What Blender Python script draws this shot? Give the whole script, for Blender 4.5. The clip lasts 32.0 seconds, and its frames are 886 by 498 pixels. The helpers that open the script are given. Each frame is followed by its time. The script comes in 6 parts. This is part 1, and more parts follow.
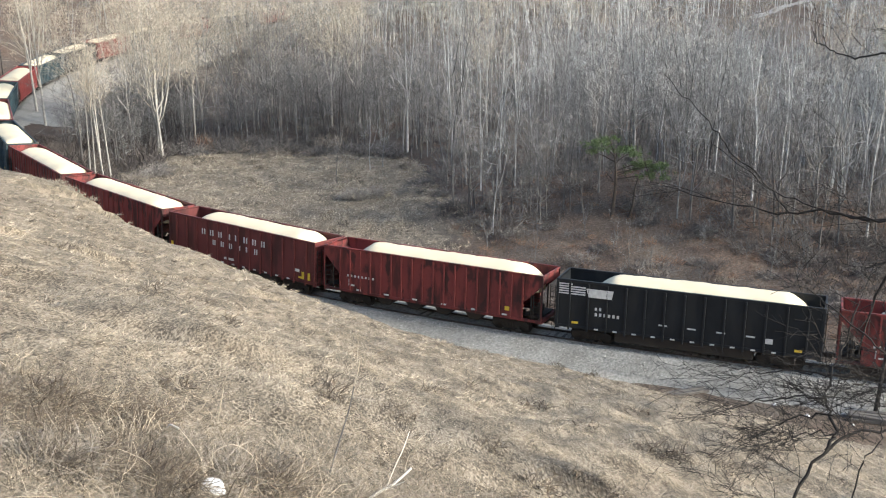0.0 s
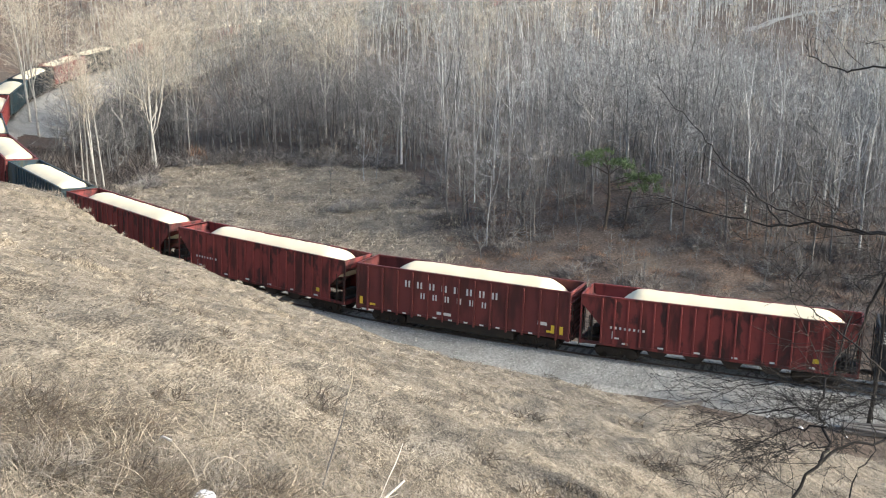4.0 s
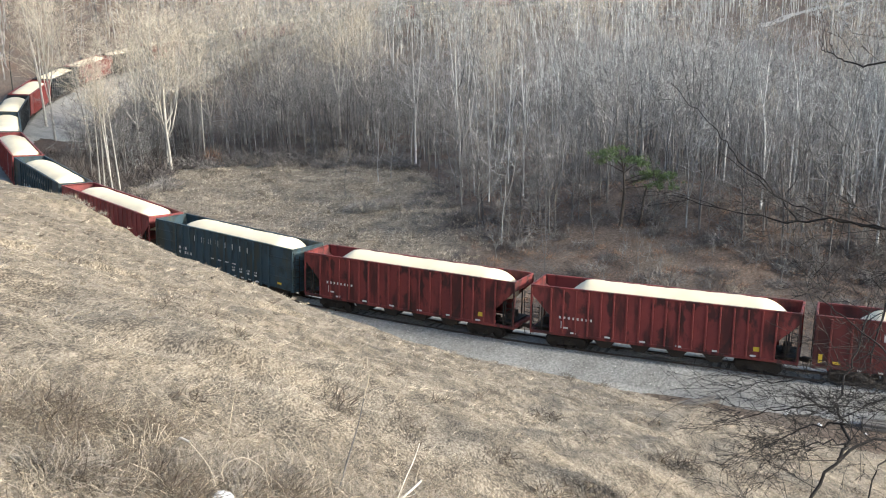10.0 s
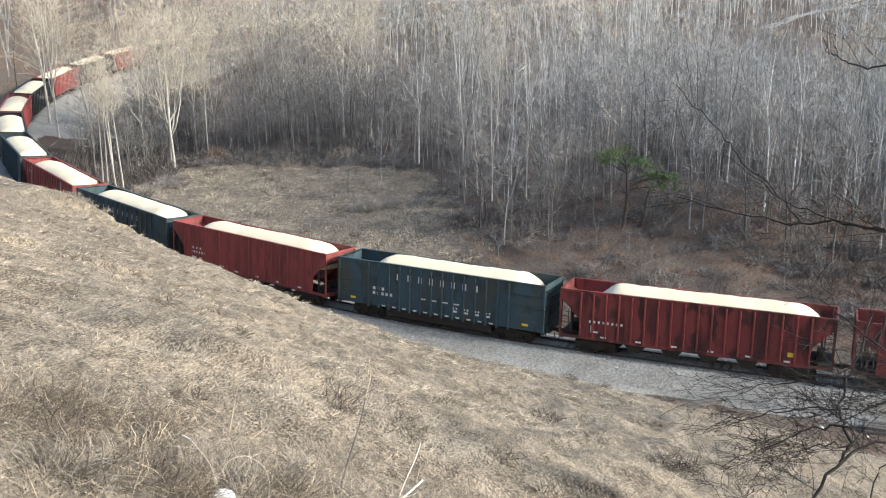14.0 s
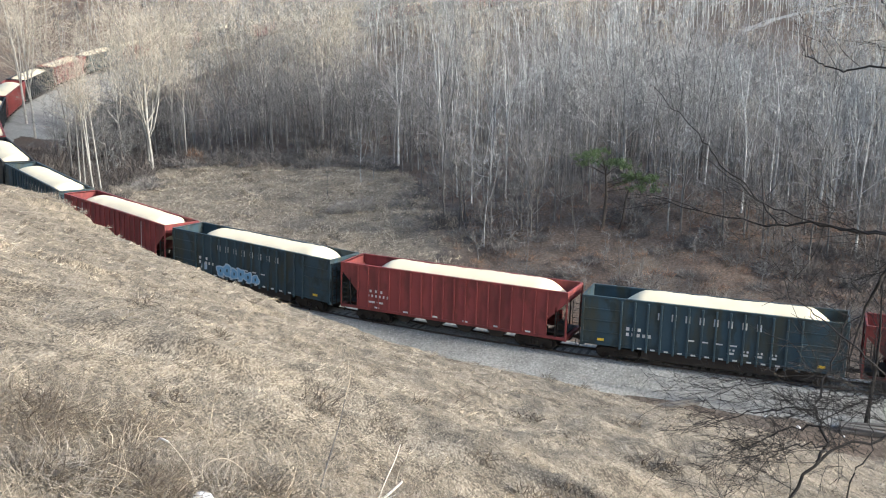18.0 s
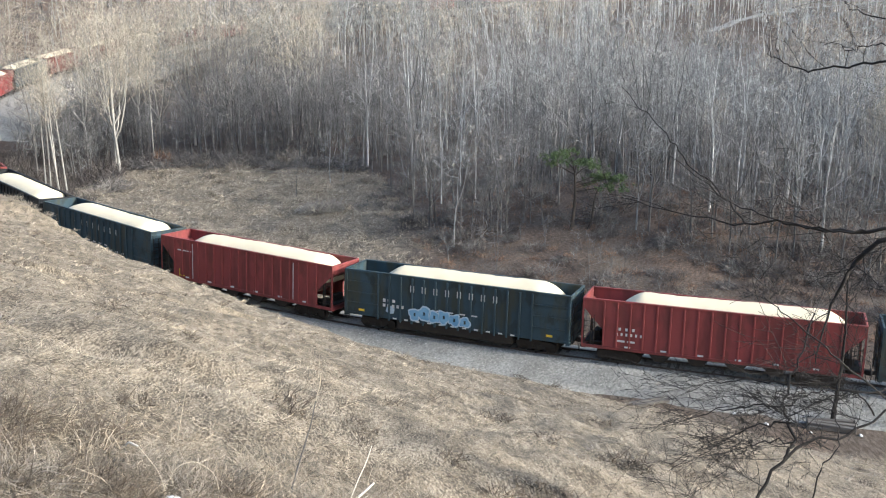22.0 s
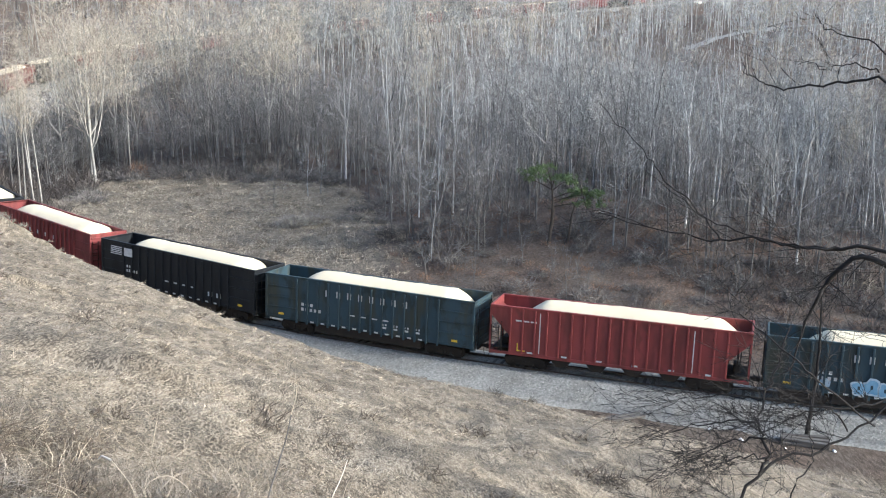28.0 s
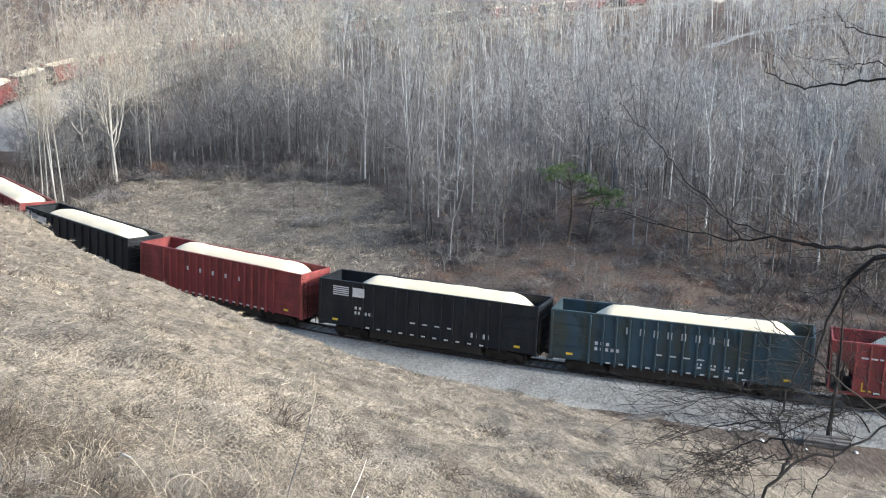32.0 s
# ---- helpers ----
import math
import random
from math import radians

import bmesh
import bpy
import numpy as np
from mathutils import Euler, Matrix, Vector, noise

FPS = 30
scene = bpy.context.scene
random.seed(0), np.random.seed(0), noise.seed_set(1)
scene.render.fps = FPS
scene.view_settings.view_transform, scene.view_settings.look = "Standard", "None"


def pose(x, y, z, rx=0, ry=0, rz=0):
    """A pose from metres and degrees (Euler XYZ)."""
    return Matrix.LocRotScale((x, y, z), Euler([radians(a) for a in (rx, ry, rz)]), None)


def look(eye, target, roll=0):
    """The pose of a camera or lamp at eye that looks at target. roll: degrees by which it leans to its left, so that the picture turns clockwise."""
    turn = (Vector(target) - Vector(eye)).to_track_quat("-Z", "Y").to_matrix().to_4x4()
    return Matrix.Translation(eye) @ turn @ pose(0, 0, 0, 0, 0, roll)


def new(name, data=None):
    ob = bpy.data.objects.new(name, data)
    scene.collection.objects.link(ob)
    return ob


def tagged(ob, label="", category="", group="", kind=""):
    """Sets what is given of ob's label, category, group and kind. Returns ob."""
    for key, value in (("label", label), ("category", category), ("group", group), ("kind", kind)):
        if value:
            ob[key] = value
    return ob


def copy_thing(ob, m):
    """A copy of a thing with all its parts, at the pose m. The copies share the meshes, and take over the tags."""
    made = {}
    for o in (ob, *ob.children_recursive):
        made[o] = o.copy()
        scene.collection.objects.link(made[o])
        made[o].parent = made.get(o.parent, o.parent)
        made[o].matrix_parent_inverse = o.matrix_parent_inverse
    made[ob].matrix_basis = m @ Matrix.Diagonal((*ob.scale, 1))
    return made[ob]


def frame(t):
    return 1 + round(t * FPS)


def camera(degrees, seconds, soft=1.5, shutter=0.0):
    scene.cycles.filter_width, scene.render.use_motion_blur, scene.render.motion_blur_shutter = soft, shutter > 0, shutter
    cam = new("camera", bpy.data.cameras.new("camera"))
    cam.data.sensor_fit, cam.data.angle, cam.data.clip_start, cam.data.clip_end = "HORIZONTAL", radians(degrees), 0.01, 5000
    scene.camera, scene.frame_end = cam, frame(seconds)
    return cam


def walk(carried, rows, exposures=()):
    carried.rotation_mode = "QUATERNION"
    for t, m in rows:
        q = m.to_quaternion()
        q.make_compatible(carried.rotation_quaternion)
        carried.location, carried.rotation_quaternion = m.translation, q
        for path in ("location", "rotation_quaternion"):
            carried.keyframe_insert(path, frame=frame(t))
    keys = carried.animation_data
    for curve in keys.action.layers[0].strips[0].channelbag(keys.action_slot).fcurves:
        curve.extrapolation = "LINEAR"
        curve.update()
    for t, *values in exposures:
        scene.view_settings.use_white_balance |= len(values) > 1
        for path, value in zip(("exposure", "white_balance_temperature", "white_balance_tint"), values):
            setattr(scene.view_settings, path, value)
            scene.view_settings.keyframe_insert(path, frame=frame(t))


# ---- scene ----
EYE = (0.0, 0.0, 24.26)
cam = camera(46.8, 32.0, soft=1.1)
# seconds and the turn of the hand-held camera (degrees about x, y, z)
walk(cam, [(t, pose(*EYE, rx, ry, rz)) for t, rx, ry, rz in (
    (0, 72.36, 0.89, -0.91), (0.5, 72.37, 0.83, -1.02), (1, 72.56, 0.83, -0.97), (1.5, 72.66, 0.88, -0.84), (2, 72.69, 1.14, -0.76), 
    (2.5, 72.77, 1.08, -0.68), (3, 72.75, 0.90, -0.80), (3.5, 72.86, 0.71, -1.05), (5.5, 73.24, 0.82, -1.50), (6, 73.21, 0.93, -1.43), 
    (6.5, 73.18, 1.03, -1.37), (7, 73.12, 0.99, -1.31), (7.5, 73.10, 1.08, -1.08), (8, 73.12, 1.13, -0.80), (8.5, 73.16, 1.20, -0.75), 
    (9, 73.16, 1.32, -0.69), (9.5, 73.06, 1.45, -0.68), (10, 73.00, 1.46, -0.57), (10.5, 72.95, 1.51, -0.39), (11, 73.01, 1.34, -0.42), 
    (11.5, 73.18, 1.26, -0.58), (12, 73.31, 1.33, -0.57), (12.5, 73.31, 1.35, -0.48), (13, 73.29, 1.31, -0.39), (13.5, 73.24, 1.18, -0.29), 
    (14, 72.99, 1.14, -0.32), (14.5, 72.78, 1.22, -0.48), (16.5, 72.82, 0.84, -1.12), (17, 72.93, 0.71, -1.13), (17.5, 73.02, 0.76, -1.25), 
    (18, 73.05, 0.82, -1.42), (18.5, 73.02, 0.83, -1.59), (19, 72.96, 0.90, -1.58), (19.5, 72.90, 0.83, -1.53), (20, 72.91, 0.74, -1.64), 
    (20.5, 72.89, 0.60, -2.04), (21, 72.94, 0.60, -2.35), (21.5, 73.04, 0.65, -2.74), (22, 73.06, 0.69, -3.13), (22.5, 73.13, 0.88, -3.05), 
    (23, 73.06, 0.97, -2.86), (23.5, 72.76, 0.92, -2.86), (24, 72.63, 1.02, -2.92), (24.5, 72.52, 1.10, -2.90), (25, 72.41, 1.14, -2.82), 
    (25.5, 72.42, 1.24, -2.80), (27.5, 73.42, 0.15, -4.10), (28, 73.84, -0.07, -4.22), (28.5, 74.01, -0.03, -3.27), (29, 74.29, 0.14, -3.04), 
    (29.5, 74.23, 0.23, -3.26), (30, 73.90, 0.26, -3.50), (30.5, 73.78, 0.30, -3.53), (31, 73.84, 0.41, -3.51), (31.5, 73.84, 0.25, -3.37), 
    (32, 73.82, 0.20, -3.19)
)], exposures=[(0.0, 0.44, 6150, 7), (13.0, 0.47, 6080, 7), (18.0, 0.45, 5950, 7), (25.0, 0.44, 5850, 7), (28.0, 0.43, 5680, 7), (32.0, 0.46, 5720, 7)])

# ---- light: a low sun behind the added ridge on the right, a hazy sky ----
SUN_DIR = Vector((0.89, -0.33, 0.385)).normalized()
world = bpy.data.worlds.new("sky")
scene.world = world
world.use_nodes = True
wn = world.node_tree.nodes
sky = wn.new("ShaderNodeTexSky")
sky.sky_type, sky.sun_disc = "NISHITA", False
sky.sun_elevation, sky.sun_rotation = math.asin(SUN_DIR.z), math.atan2(SUN_DIR.x, SUN_DIR.y)
sky.air_density, sky.dust_density, sky.ozone_density = 1.0, 3.4, 1.2
wn["Background"].inputs["Strength"].default_value = 0.25
world.node_tree.links.new(sky.outputs[0], wn["Background"].inputs[0])
sun = new("sun", bpy.data.lights.new("sun", "SUN"))
sun.data.energy, sun.data.angle, sun.data.color = 4.2, radians(5), (1.0, 0.945, 0.86)
sun.matrix_world = look(SUN_DIR * 50, (0, 0, 0))


# ---- materials ----
def material(name, base, vary, rough=0.8, scale=3.0, fine=40.0, bump=0.2, metal=0.0, stain=None, stain_scale=0.6, stain_amount=0.5, blotch=None,
             island=0.0, shade=0.0, bump_scale=None):
    """Two-scale coloured surface: base and vary blend by noise, an optional stain lies over it, relief by fine noise."""
    m = bpy.data.materials.new(name)
    m.use_nodes = True
    nt, nodes = m.node_tree, m.node_tree.nodes
    bsdf = nodes["Principled BSDF"]
    tc = nodes.new("ShaderNodeTexCoord")

    def noise_node(sc, detail=4.0, stretch=None):
        n = nodes.new("ShaderNodeTexNoise")
        n.inputs["Scale"].default_value, n.inputs["Detail"].default_value = sc, detail
        src = tc.outputs["Object"]
        if stretch:
            mp = nodes.new("ShaderNodeMapping")
            mp.inputs["Scale"].default_value = stretch
            nt.links.new(src, mp.inputs[0])
            src = mp.outputs[0]
        nt.links.new(src, n.inputs["Vector"])
        return n

    def ramp(src, lo, hi):
        r = nodes.new("ShaderNodeMapRange")
        r.inputs["From Min"].default_value, r.inputs["From Max"].default_value = lo, hi
        nt.links.new(src, r.inputs["Value"])
        return r.outputs[0]

    def mix(fac, a, b):
        x = nodes.new("ShaderNodeMix")
        x.data_type = "RGBA"
        for sock, val in ((x.inputs[0], fac), (x.inputs[6], a), (x.inputs[7], b)):
            if isinstance(val, (tuple, float, int)):
                sock.default_value = (*val, 1) if isinstance(val, tuple) else val
            else:
                nt.links.new(val, sock)
        return x.outputs[2]

    big, small = noise_node(scale), noise_node(fine)
    col = mix(ramp(big.outputs[0], 0.35, 0.65), base, vary)
    col = mix(ramp(small.outputs[0], 0.3, 0.7), col, mix(0.35, col, vary))
    if stain:
        st = noise_node(stain_scale, 6.0, (3.0, 3.0, 0.7))
        fac = nodes.new("ShaderNodeMath")
        fac.operation = "MULTIPLY"
        fac.inputs[1].default_value = stain_amount
        nt.links.new(ramp(st.outputs[0], 0.48, 0.62), fac.inputs[0])
        col = mix(fac.outputs[0], col, stain)
    if blotch:
        # scorched or rusty blotches with ragged edges
        bl = noise_node(0.75, 9.0, (1.6, 1.6, 1.0))
        fac = nodes.new("ShaderNodeMath")
        fac.operation = "MULTIPLY"
        fac.inputs[1].default_value = 0.8
        nt.links.new(ramp(bl.outputs[0], 0.53, 0.60), fac.inputs[0])
        col = mix(fac.outputs[0], col, blotch)
    if island or shade:
        info = nodes.new("ShaderNodeNewGeometry" if island else "ShaderNodeObjectInfo")
        hsv = nodes.new("ShaderNodeHueSaturation")
        amount = island or shade
        r = nodes.new("ShaderNodeMapRange")
        r.inputs["To Min"].default_value, r.inputs["To Max"].default_value = 1 - amount, 1 + amount
        nt.links.new(info.outputs["Random Per Island" if island else "Random"], r.inputs["Value"])
        nt.links.new(r.outputs[0], hsv.inputs["Value"])
        nt.links.new(col, hsv.inputs["Color"])
        col = hsv.outputs[0]
    nt.links.new(col, bsdf.inputs["Base Color"])
    bsdf.inputs["Roughness"].default_value, bsdf.inputs["Metallic"].default_value = rough, metal
    bsdf.inputs["Specular IOR Level"].default_value = 0.3
    if bump:
        b = nodes.new("ShaderNodeBump")
        b.inputs["Strength"].default_value, b.inputs["Distance"].default_value = bump, 0.03
        nt.links.new((noise_node(bump_scale) if bump_scale else small).outputs[0], b.inputs["Height"])
        nt.links.new(b.outputs[0], bsdf.inputs["Normal"])
    return m


M = dict(
    red=material("red_oxide_paint", (0.225, 0.048, 0.044), (0.155, 0.036, 0.034), 0.62, 0.5, 9, 0.15, stain=(0.030, 0.016, 0.015), stain_scale=0.55, stain_amount=0.7, blotch=(0.036, 0.020, 0.019), shade=0.12),
    red_clean=material("faded_red_paint", (0.27, 0.061, 0.057), (0.215, 0.050, 0.047), 0.6, 0.5, 9, 0.12, stain=(0.09, 0.03, 0.027), stain_scale=0.4, stain_amount=0.55, blotch=(0.16, 0.045, 0.04), shade=0.1),
    red_dark=material("brownish_red_paint", (0.155, 0.040, 0.037), (0.115, 0.032, 0.031), 0.62, 0.5, 9, 0.15, stain=(0.03, 0.018, 0.016), stain_scale=0.4, stain_amount=0.6, shade=0.1),
    blue=material("weathered_slate_blue_paint", (0.046, 0.080, 0.100), (0.031, 0.056, 0.070), 0.6, 0.5, 9, 0.15, stain=(0.055, 0.056, 0.038), stain_scale=0.4, stain_amount=0.75, blotch=(0.028, 0.040, 0.042), shade=0.12),
    black=material("weathered_black_paint", (0.016, 0.020, 0.024), (0.010, 0.012, 0.015), 0.55, 0.6, 9, 0.12, stain=(0.030, 0.032, 0.032), stain_scale=0.4, stain_amount=0.5, shade=0.1),
    iron=material("grimy_dark_iron", (0.022, 0.019, 0.017), (0.035, 0.028, 0.022), 0.75, 2, 30, 0.3),
    rail=material("worn_rail_steel", (0.14, 0.12, 0.10), (0.09, 0.07, 0.06), 0.45, 1, 30, 0.15, metal=0.6),
    tie=material("dusty_creosoted_timber", (0.10, 0.092, 0.085), (0.14, 0.13, 0.12), 0.9, 2, 25, 0.4, shade=0.2),
    load=material("cream_white_load", (0.77, 0.67, 0.475), (0.70, 0.607, 0.43), 0.95, 0.8, 14, 0.5),
    white=material("white_stencil_paint", (0.72, 0.72, 0.70), (0.55, 0.55, 0.53), 0.7, 4, 30, 0.0),
    yellow=material("yellow_reflector", (0.75, 0.52, 0.05), (0.6, 0.42, 0.05), 0.5, 4, 30, 0.0),
    sky_blue=material("pale_blue_spray_paint", (0.25, 0.45, 0.62), (0.15, 0.32, 0.5), 0.6, 2, 12, 0.0),
    spray_rim=material("whitish_spray_paint", (0.48, 0.58, 0.66), (0.38, 0.5, 0.6), 0.6, 3, 14, 0.0),
    bark=material("grey_bark", (0.34, 0.342, 0.335), (0.15, 0.151, 0.148), 0.9, 1.2, 14, 0.5, shade=0.6),
    bark_mixed=material("mixed_grey_bark", (0.48, 0.482, 0.474), (0.15, 0.151, 0.148), 0.9, 0.2, 14, 0.4, island=0.7),
    # dark bark of the nearer woods; part of the darkness is painted shade
    bark_dark_mixed=material("mixed_dark_bark", (0.25, 0.243, 0.234), (0.12, 0.117, 0.113), 0.9, 1.2, 14, 0.4, island=0.75),
    bark_birch=material("white_birch_bark", (0.62, 0.62, 0.60), (0.36, 0.36, 0.35), 0.85, 1.6, 12, 0.3, island=0.4),
    # bark of the far woods, paler: their sunlight is put into the colour
    bark_far=material("sun_toned_far_bark", (0.42, 0.41, 0.38), (0.26, 0.252, 0.232), 0.9, 1.2, 14, 0.3, island=0.3),
    # dark twigs of the nearer woods, deepened for the shade low down
    twig_dark=material("dark_grey_twigs", (0.27, 0.262, 0.252), (0.11, 0.108, 0.106), 0.9, 0.14, 6, 0.0, island=0.5),
    bark_white=material("white_sycamore_bark", (0.46, 0.44, 0.395), (0.28, 0.267, 0.24), 0.85, 1.2, 10, 0.4, shade=0.15),
    bark_dark=material("dark_grey_bark", (0.15, 0.142, 0.134), (0.095, 0.09, 0.085), 0.9, 1.2, 14, 0.5, shade=0.3),
    twig=material("grey_twigs", (0.41, 0.417, 0.408), (0.15, 0.153, 0.15), 0.9, 0.14, 6, 0.0, island=0.6),
    # twigs of the far slope: distance haze painted in as a lighter colour
    twig_far=material("haze_lightened_far_twigs", (0.44, 0.452, 0.45), (0.30, 0.308, 0.306), 0.9, 0.5, 6, 0.0, island=0.5),
    # tan twigs, warmed and lightened as crowns in low sun
    twig_pale=material("sun_toned_tan_twigs", (0.50, 0.445, 0.36), (0.35, 0.312, 0.255), 0.9, 0.5, 6, 0.0, island=0.4),
    black_bark=material("near_black_wet_bark", (0.018, 0.016, 0.0155), (0.032, 0.029, 0.027), 0.9, 3, 40, 0.4),
    straw=material("dry_straw", (0.485, 0.421, 0.327), (0.30, 0.259, 0.20), 0.9, 0.4, 4, 0.0, island=0.55),
    weed=material("dead_grey_weeds", (0.335, 0.294, 0.238), (0.21, 0.184, 0.15), 0.9, 0.4, 4, 0.0, island=0.45),
    needle=material("green_pine_needles", (0.15, 0.195, 0.08), (0.075, 0.115, 0.05), 0.8, 1, 8, 0.0, island=0.45),
    gravel=material("grey_crushed_stone", (0.44, 0.428, 0.388), (0.22, 0.214, 0.196), 0.95, 7.0, 16.0, 1.0, stain=(0.17, 0.163, 0.145), stain_scale=0.12, stain_amount=0.4),
    stone=material("loose_crushed_stones", (0.45, 0.438, 0.40), (0.24, 0.233, 0.213), 0.95, 3, 20, 0.0, island=0.5),
    brush=material("pinkish_grey_brush_twigs", (0.205, 0.187, 0.172), (0.135, 0.122, 0.113), 0.9, 0.5, 6, 0.0, island=0.4),
    dark_brush=material("dark_brown_brush_twigs", (0.135, 0.118, 0.105), (0.085, 0.075, 0.068), 0.9, 0.5, 6, 0.0, island=0.4),
    pale_brush=material("pale_grey_brush_twigs", (0.34, 0.315, 0.28), (0.24, 0.222, 0.198), 0.9, 0.5, 6, 0.0, island=0.4),
    brown_weed=material("dark_brown_dead_weeds", (0.16, 0.128, 0.094), (0.095, 0.077, 0.058), 0.9, 0.4, 4, 0.0, island=0.5),
    # pine bark, darker than its own tone: surrounding trees' shade put in
    pine_bark=material("shade_toned_pine_bark", (0.085, 0.07, 0.058), (0.05, 0.042, 0.036), 0.9, 1.2, 14, 0.5),
    rust_weed=material("rusty_brown_dead_weeds", (0.265, 0.166, 0.108), (0.16, 0.10, 0.07), 0.9, 0.4, 4, 0.0, island=0.5),
    leaf=material("fallen_brown_leaves", (0.235, 0.178, 0.14), (0.135, 0.105, 0.085), 0.9, 1, 8, 0.0, island=0.6),
    pale_road=material("pale_gravel_road", (0.34, 0.33, 0.31), (0.27, 0.262, 0.245), 0.95, 0.2, 3, 0.3),
    plain_white=material("white_plastic", (0.55, 0.56, 0.57), (0.45, 0.46, 0.47), 0.5, 14, 30, 0.2),
    dry_wood=material("bleached_stick", (0.74, 0.70, 0.62), (0.62, 0.58, 0.5), 0.85, 4, 30, 0.2),
)


# ---- the line of the track: a horseshoe, given by its curvature along the way ----
S_AT = np.arange(-160.0, 760.0, 1.0)
BEND = np.interp(S_AT, (-60, -20, 20, 60, 100, 140, 180, 220, 260, 320, 400, 520),
                 (0.0008, 0.0008, -0.0113, -0.0074, -0.0071, -0.0067, -0.0067, -0.0046, -0.0022, -0.0007, -0.0005, -0.0005))
HEAD = np.concatenate([[0], np.cumsum((BEND[1:] + BEND[:-1]) / 2)])
HEAD += 2.7205 - HEAD[160]
LINE_X = np.concatenate([[0], np.cumsum((np.cos(HEAD[1:]) + np.cos(HEAD[:-1])) / 2)])
LINE_Y = np.concatenate([[0], np.cumsum((np.sin(HEAD[1:]) + np.sin(HEAD[:-1])) / 2)])
LINE_X += 7.53 - LINE_X[160]
LINE_Y += 59.41 - LINE_Y[160]
GRADE, RAIL_Z, BANK = 0.0046, -0.25, 0.09


def on_line(s):
    """Place of the rail top's middle at s metres along the line, and its heading."""
    return (float(np.interp(s, S_AT, LINE_X)), float(np.interp(s, S_AT, LINE_Y)), RAIL_Z + GRADE * s, float(np.interp(s, S_AT, HEAD)))


def beside_line(x, y):
    """For arrays of places: the way along the line and the distance from it (positive outside the curve)."""
    x, y = np.asarray(x, float).ravel(), np.asarray(y, float).ravel()
    s, d = np.empty(len(x)), np.empty(len(x))
    for a in range(0, len(x), 4000):
        dx, dy = x[a:a + 4000, None] - LINE_X[::2], y[a:a + 4000, None] - LINE_Y[::2]
        i = np.argmin(dx * dx + dy * dy, axis=1) * 2
        s[a:a + 4000] = S_AT[i]
        px, py = x[a:a + 4000] - LINE_X[i], y[a:a + 4000] - LINE_Y[i]
        side = -np.sin(HEAD[i]) * px + np.cos(HEAD[i]) * py
        d[a:a + 4000] = np.sign(side) * np.hypot(px, py)
    return s, d


_rw = np.random.RandomState(3)
_WAVES = [(*(_rw.randn(2)), _rw.rand() * 6.28) for _ in range(9)]


def ripple(x, y, size):
    """Smooth uneven waves of about that size, between -1 and 1."""
    return sum(np.sin((a * x + b * y) * 2.2 / size + c) for a, b, c in _WAVES) / 4.5


def step(a, b, x):
    k = np.clip((x - a) / (b - a), 0, 1)
    return k * k * (3 - 2 * k)


def broad(s):
    """Where the bed spreads into a broad gravel slope, on the inside of the bend."""
    return step(84, 114, s) * step(222, 200, s)


def height(x, y, line=None):
    """Ground height: the grassy hillside, the railway's bed, the hollow inside the horseshoe and the hills beyond it."""
    x, y = np.asarray(x, float).ravel(), np.asarray(y, float).ravel()
    s, d = line if line is not None else beside_line(x, y)
    bed = RAIL_Z + GRADE * s - 0.62
    # outside of the curve: the slope on which one stands, then the wooded rise round and beyond the bend
    hill = 22.62 - 0.385 * y - 0.391 * x
    hill += (1.6 * np.exp(-((s - 34.0) / 4.4) ** 2) * step(17, 9, d) + 0.75 * step(36, 46, s) - 0.35 * np.exp(-((s - 10) / 7) ** 2)) * step(70, 20, d) + 0.12 * np.clip(x - 2, 0, 25) * step(8, 30, y)
    down = 0.70 * y + 0.71 * x
    hill += step(3, 12, np.hypot(x, y)) * (0.28 * ripple(x, y, 9.0) + 0.13 * ripple(x, y, 2.3) + 0.09 * ripple(y, x, 1.1) + 0.05 * ripple(x + 7, y, 0.62) + 0.05 * np.sin(down * 2.1 + 2.5 * ripple(x, y, 6.0)))
    hill = np.where(hill > 30, 30 + (hill - 30) * 0.3, hill)
    verge = 3.5 + np.clip((4 - s) * 0.06, 0, 1.5)
    near = np.maximum(bed - 0.25, np.minimum(hill, bed + np.maximum(d - verge, -0.2) * (0.5 + 0.9 * step(2, 22, s) + 0.5 * step(25, 33, s))))
    rise = bed + np.clip(d - 6, 0, 45) * 0.42 + np.clip(d - 51, 0, 500) * 0.16 + 1.5 * ripple(x, y, 30)  * step(6, 25, d)
    k = step(84, 118, s)
    outer = near * (1 - k) + rise * k
    # inside of the curve
    low = -1.0 + 3.4 * np.exp(-(((x - 23) / 17) ** 2 + ((y - 88) / 12) ** 2)) + 0.5 * ripple(x, y, 14) + 0.15 * ripple(x, y, 3.5) + 0.12 * ripple(y, x + 4, 1.7)
    low -= 2.6 * np.exp(-(((x + 36) / 16) ** 2 + ((y - 150) / 40) ** 2)) + 1.5 * step(140, 200, y) + 9.0 * np.exp(-(((x - 75) / 42) ** 2 + ((y - 180) / 62) ** 2))
    # unseen ridge added on the right; it shades the woods from the low sun
    low += 62 * np.exp(-(((x - 170) / 32) ** 2 + ((y - 62) / 46) ** 2))
    w = broad(s)
    inner = bed + (low - bed) * (w * step(1.6, 9, -d) + (1 - w) * step(3.4, 12, -d))
    return np.where(d > 0, outer, inner)


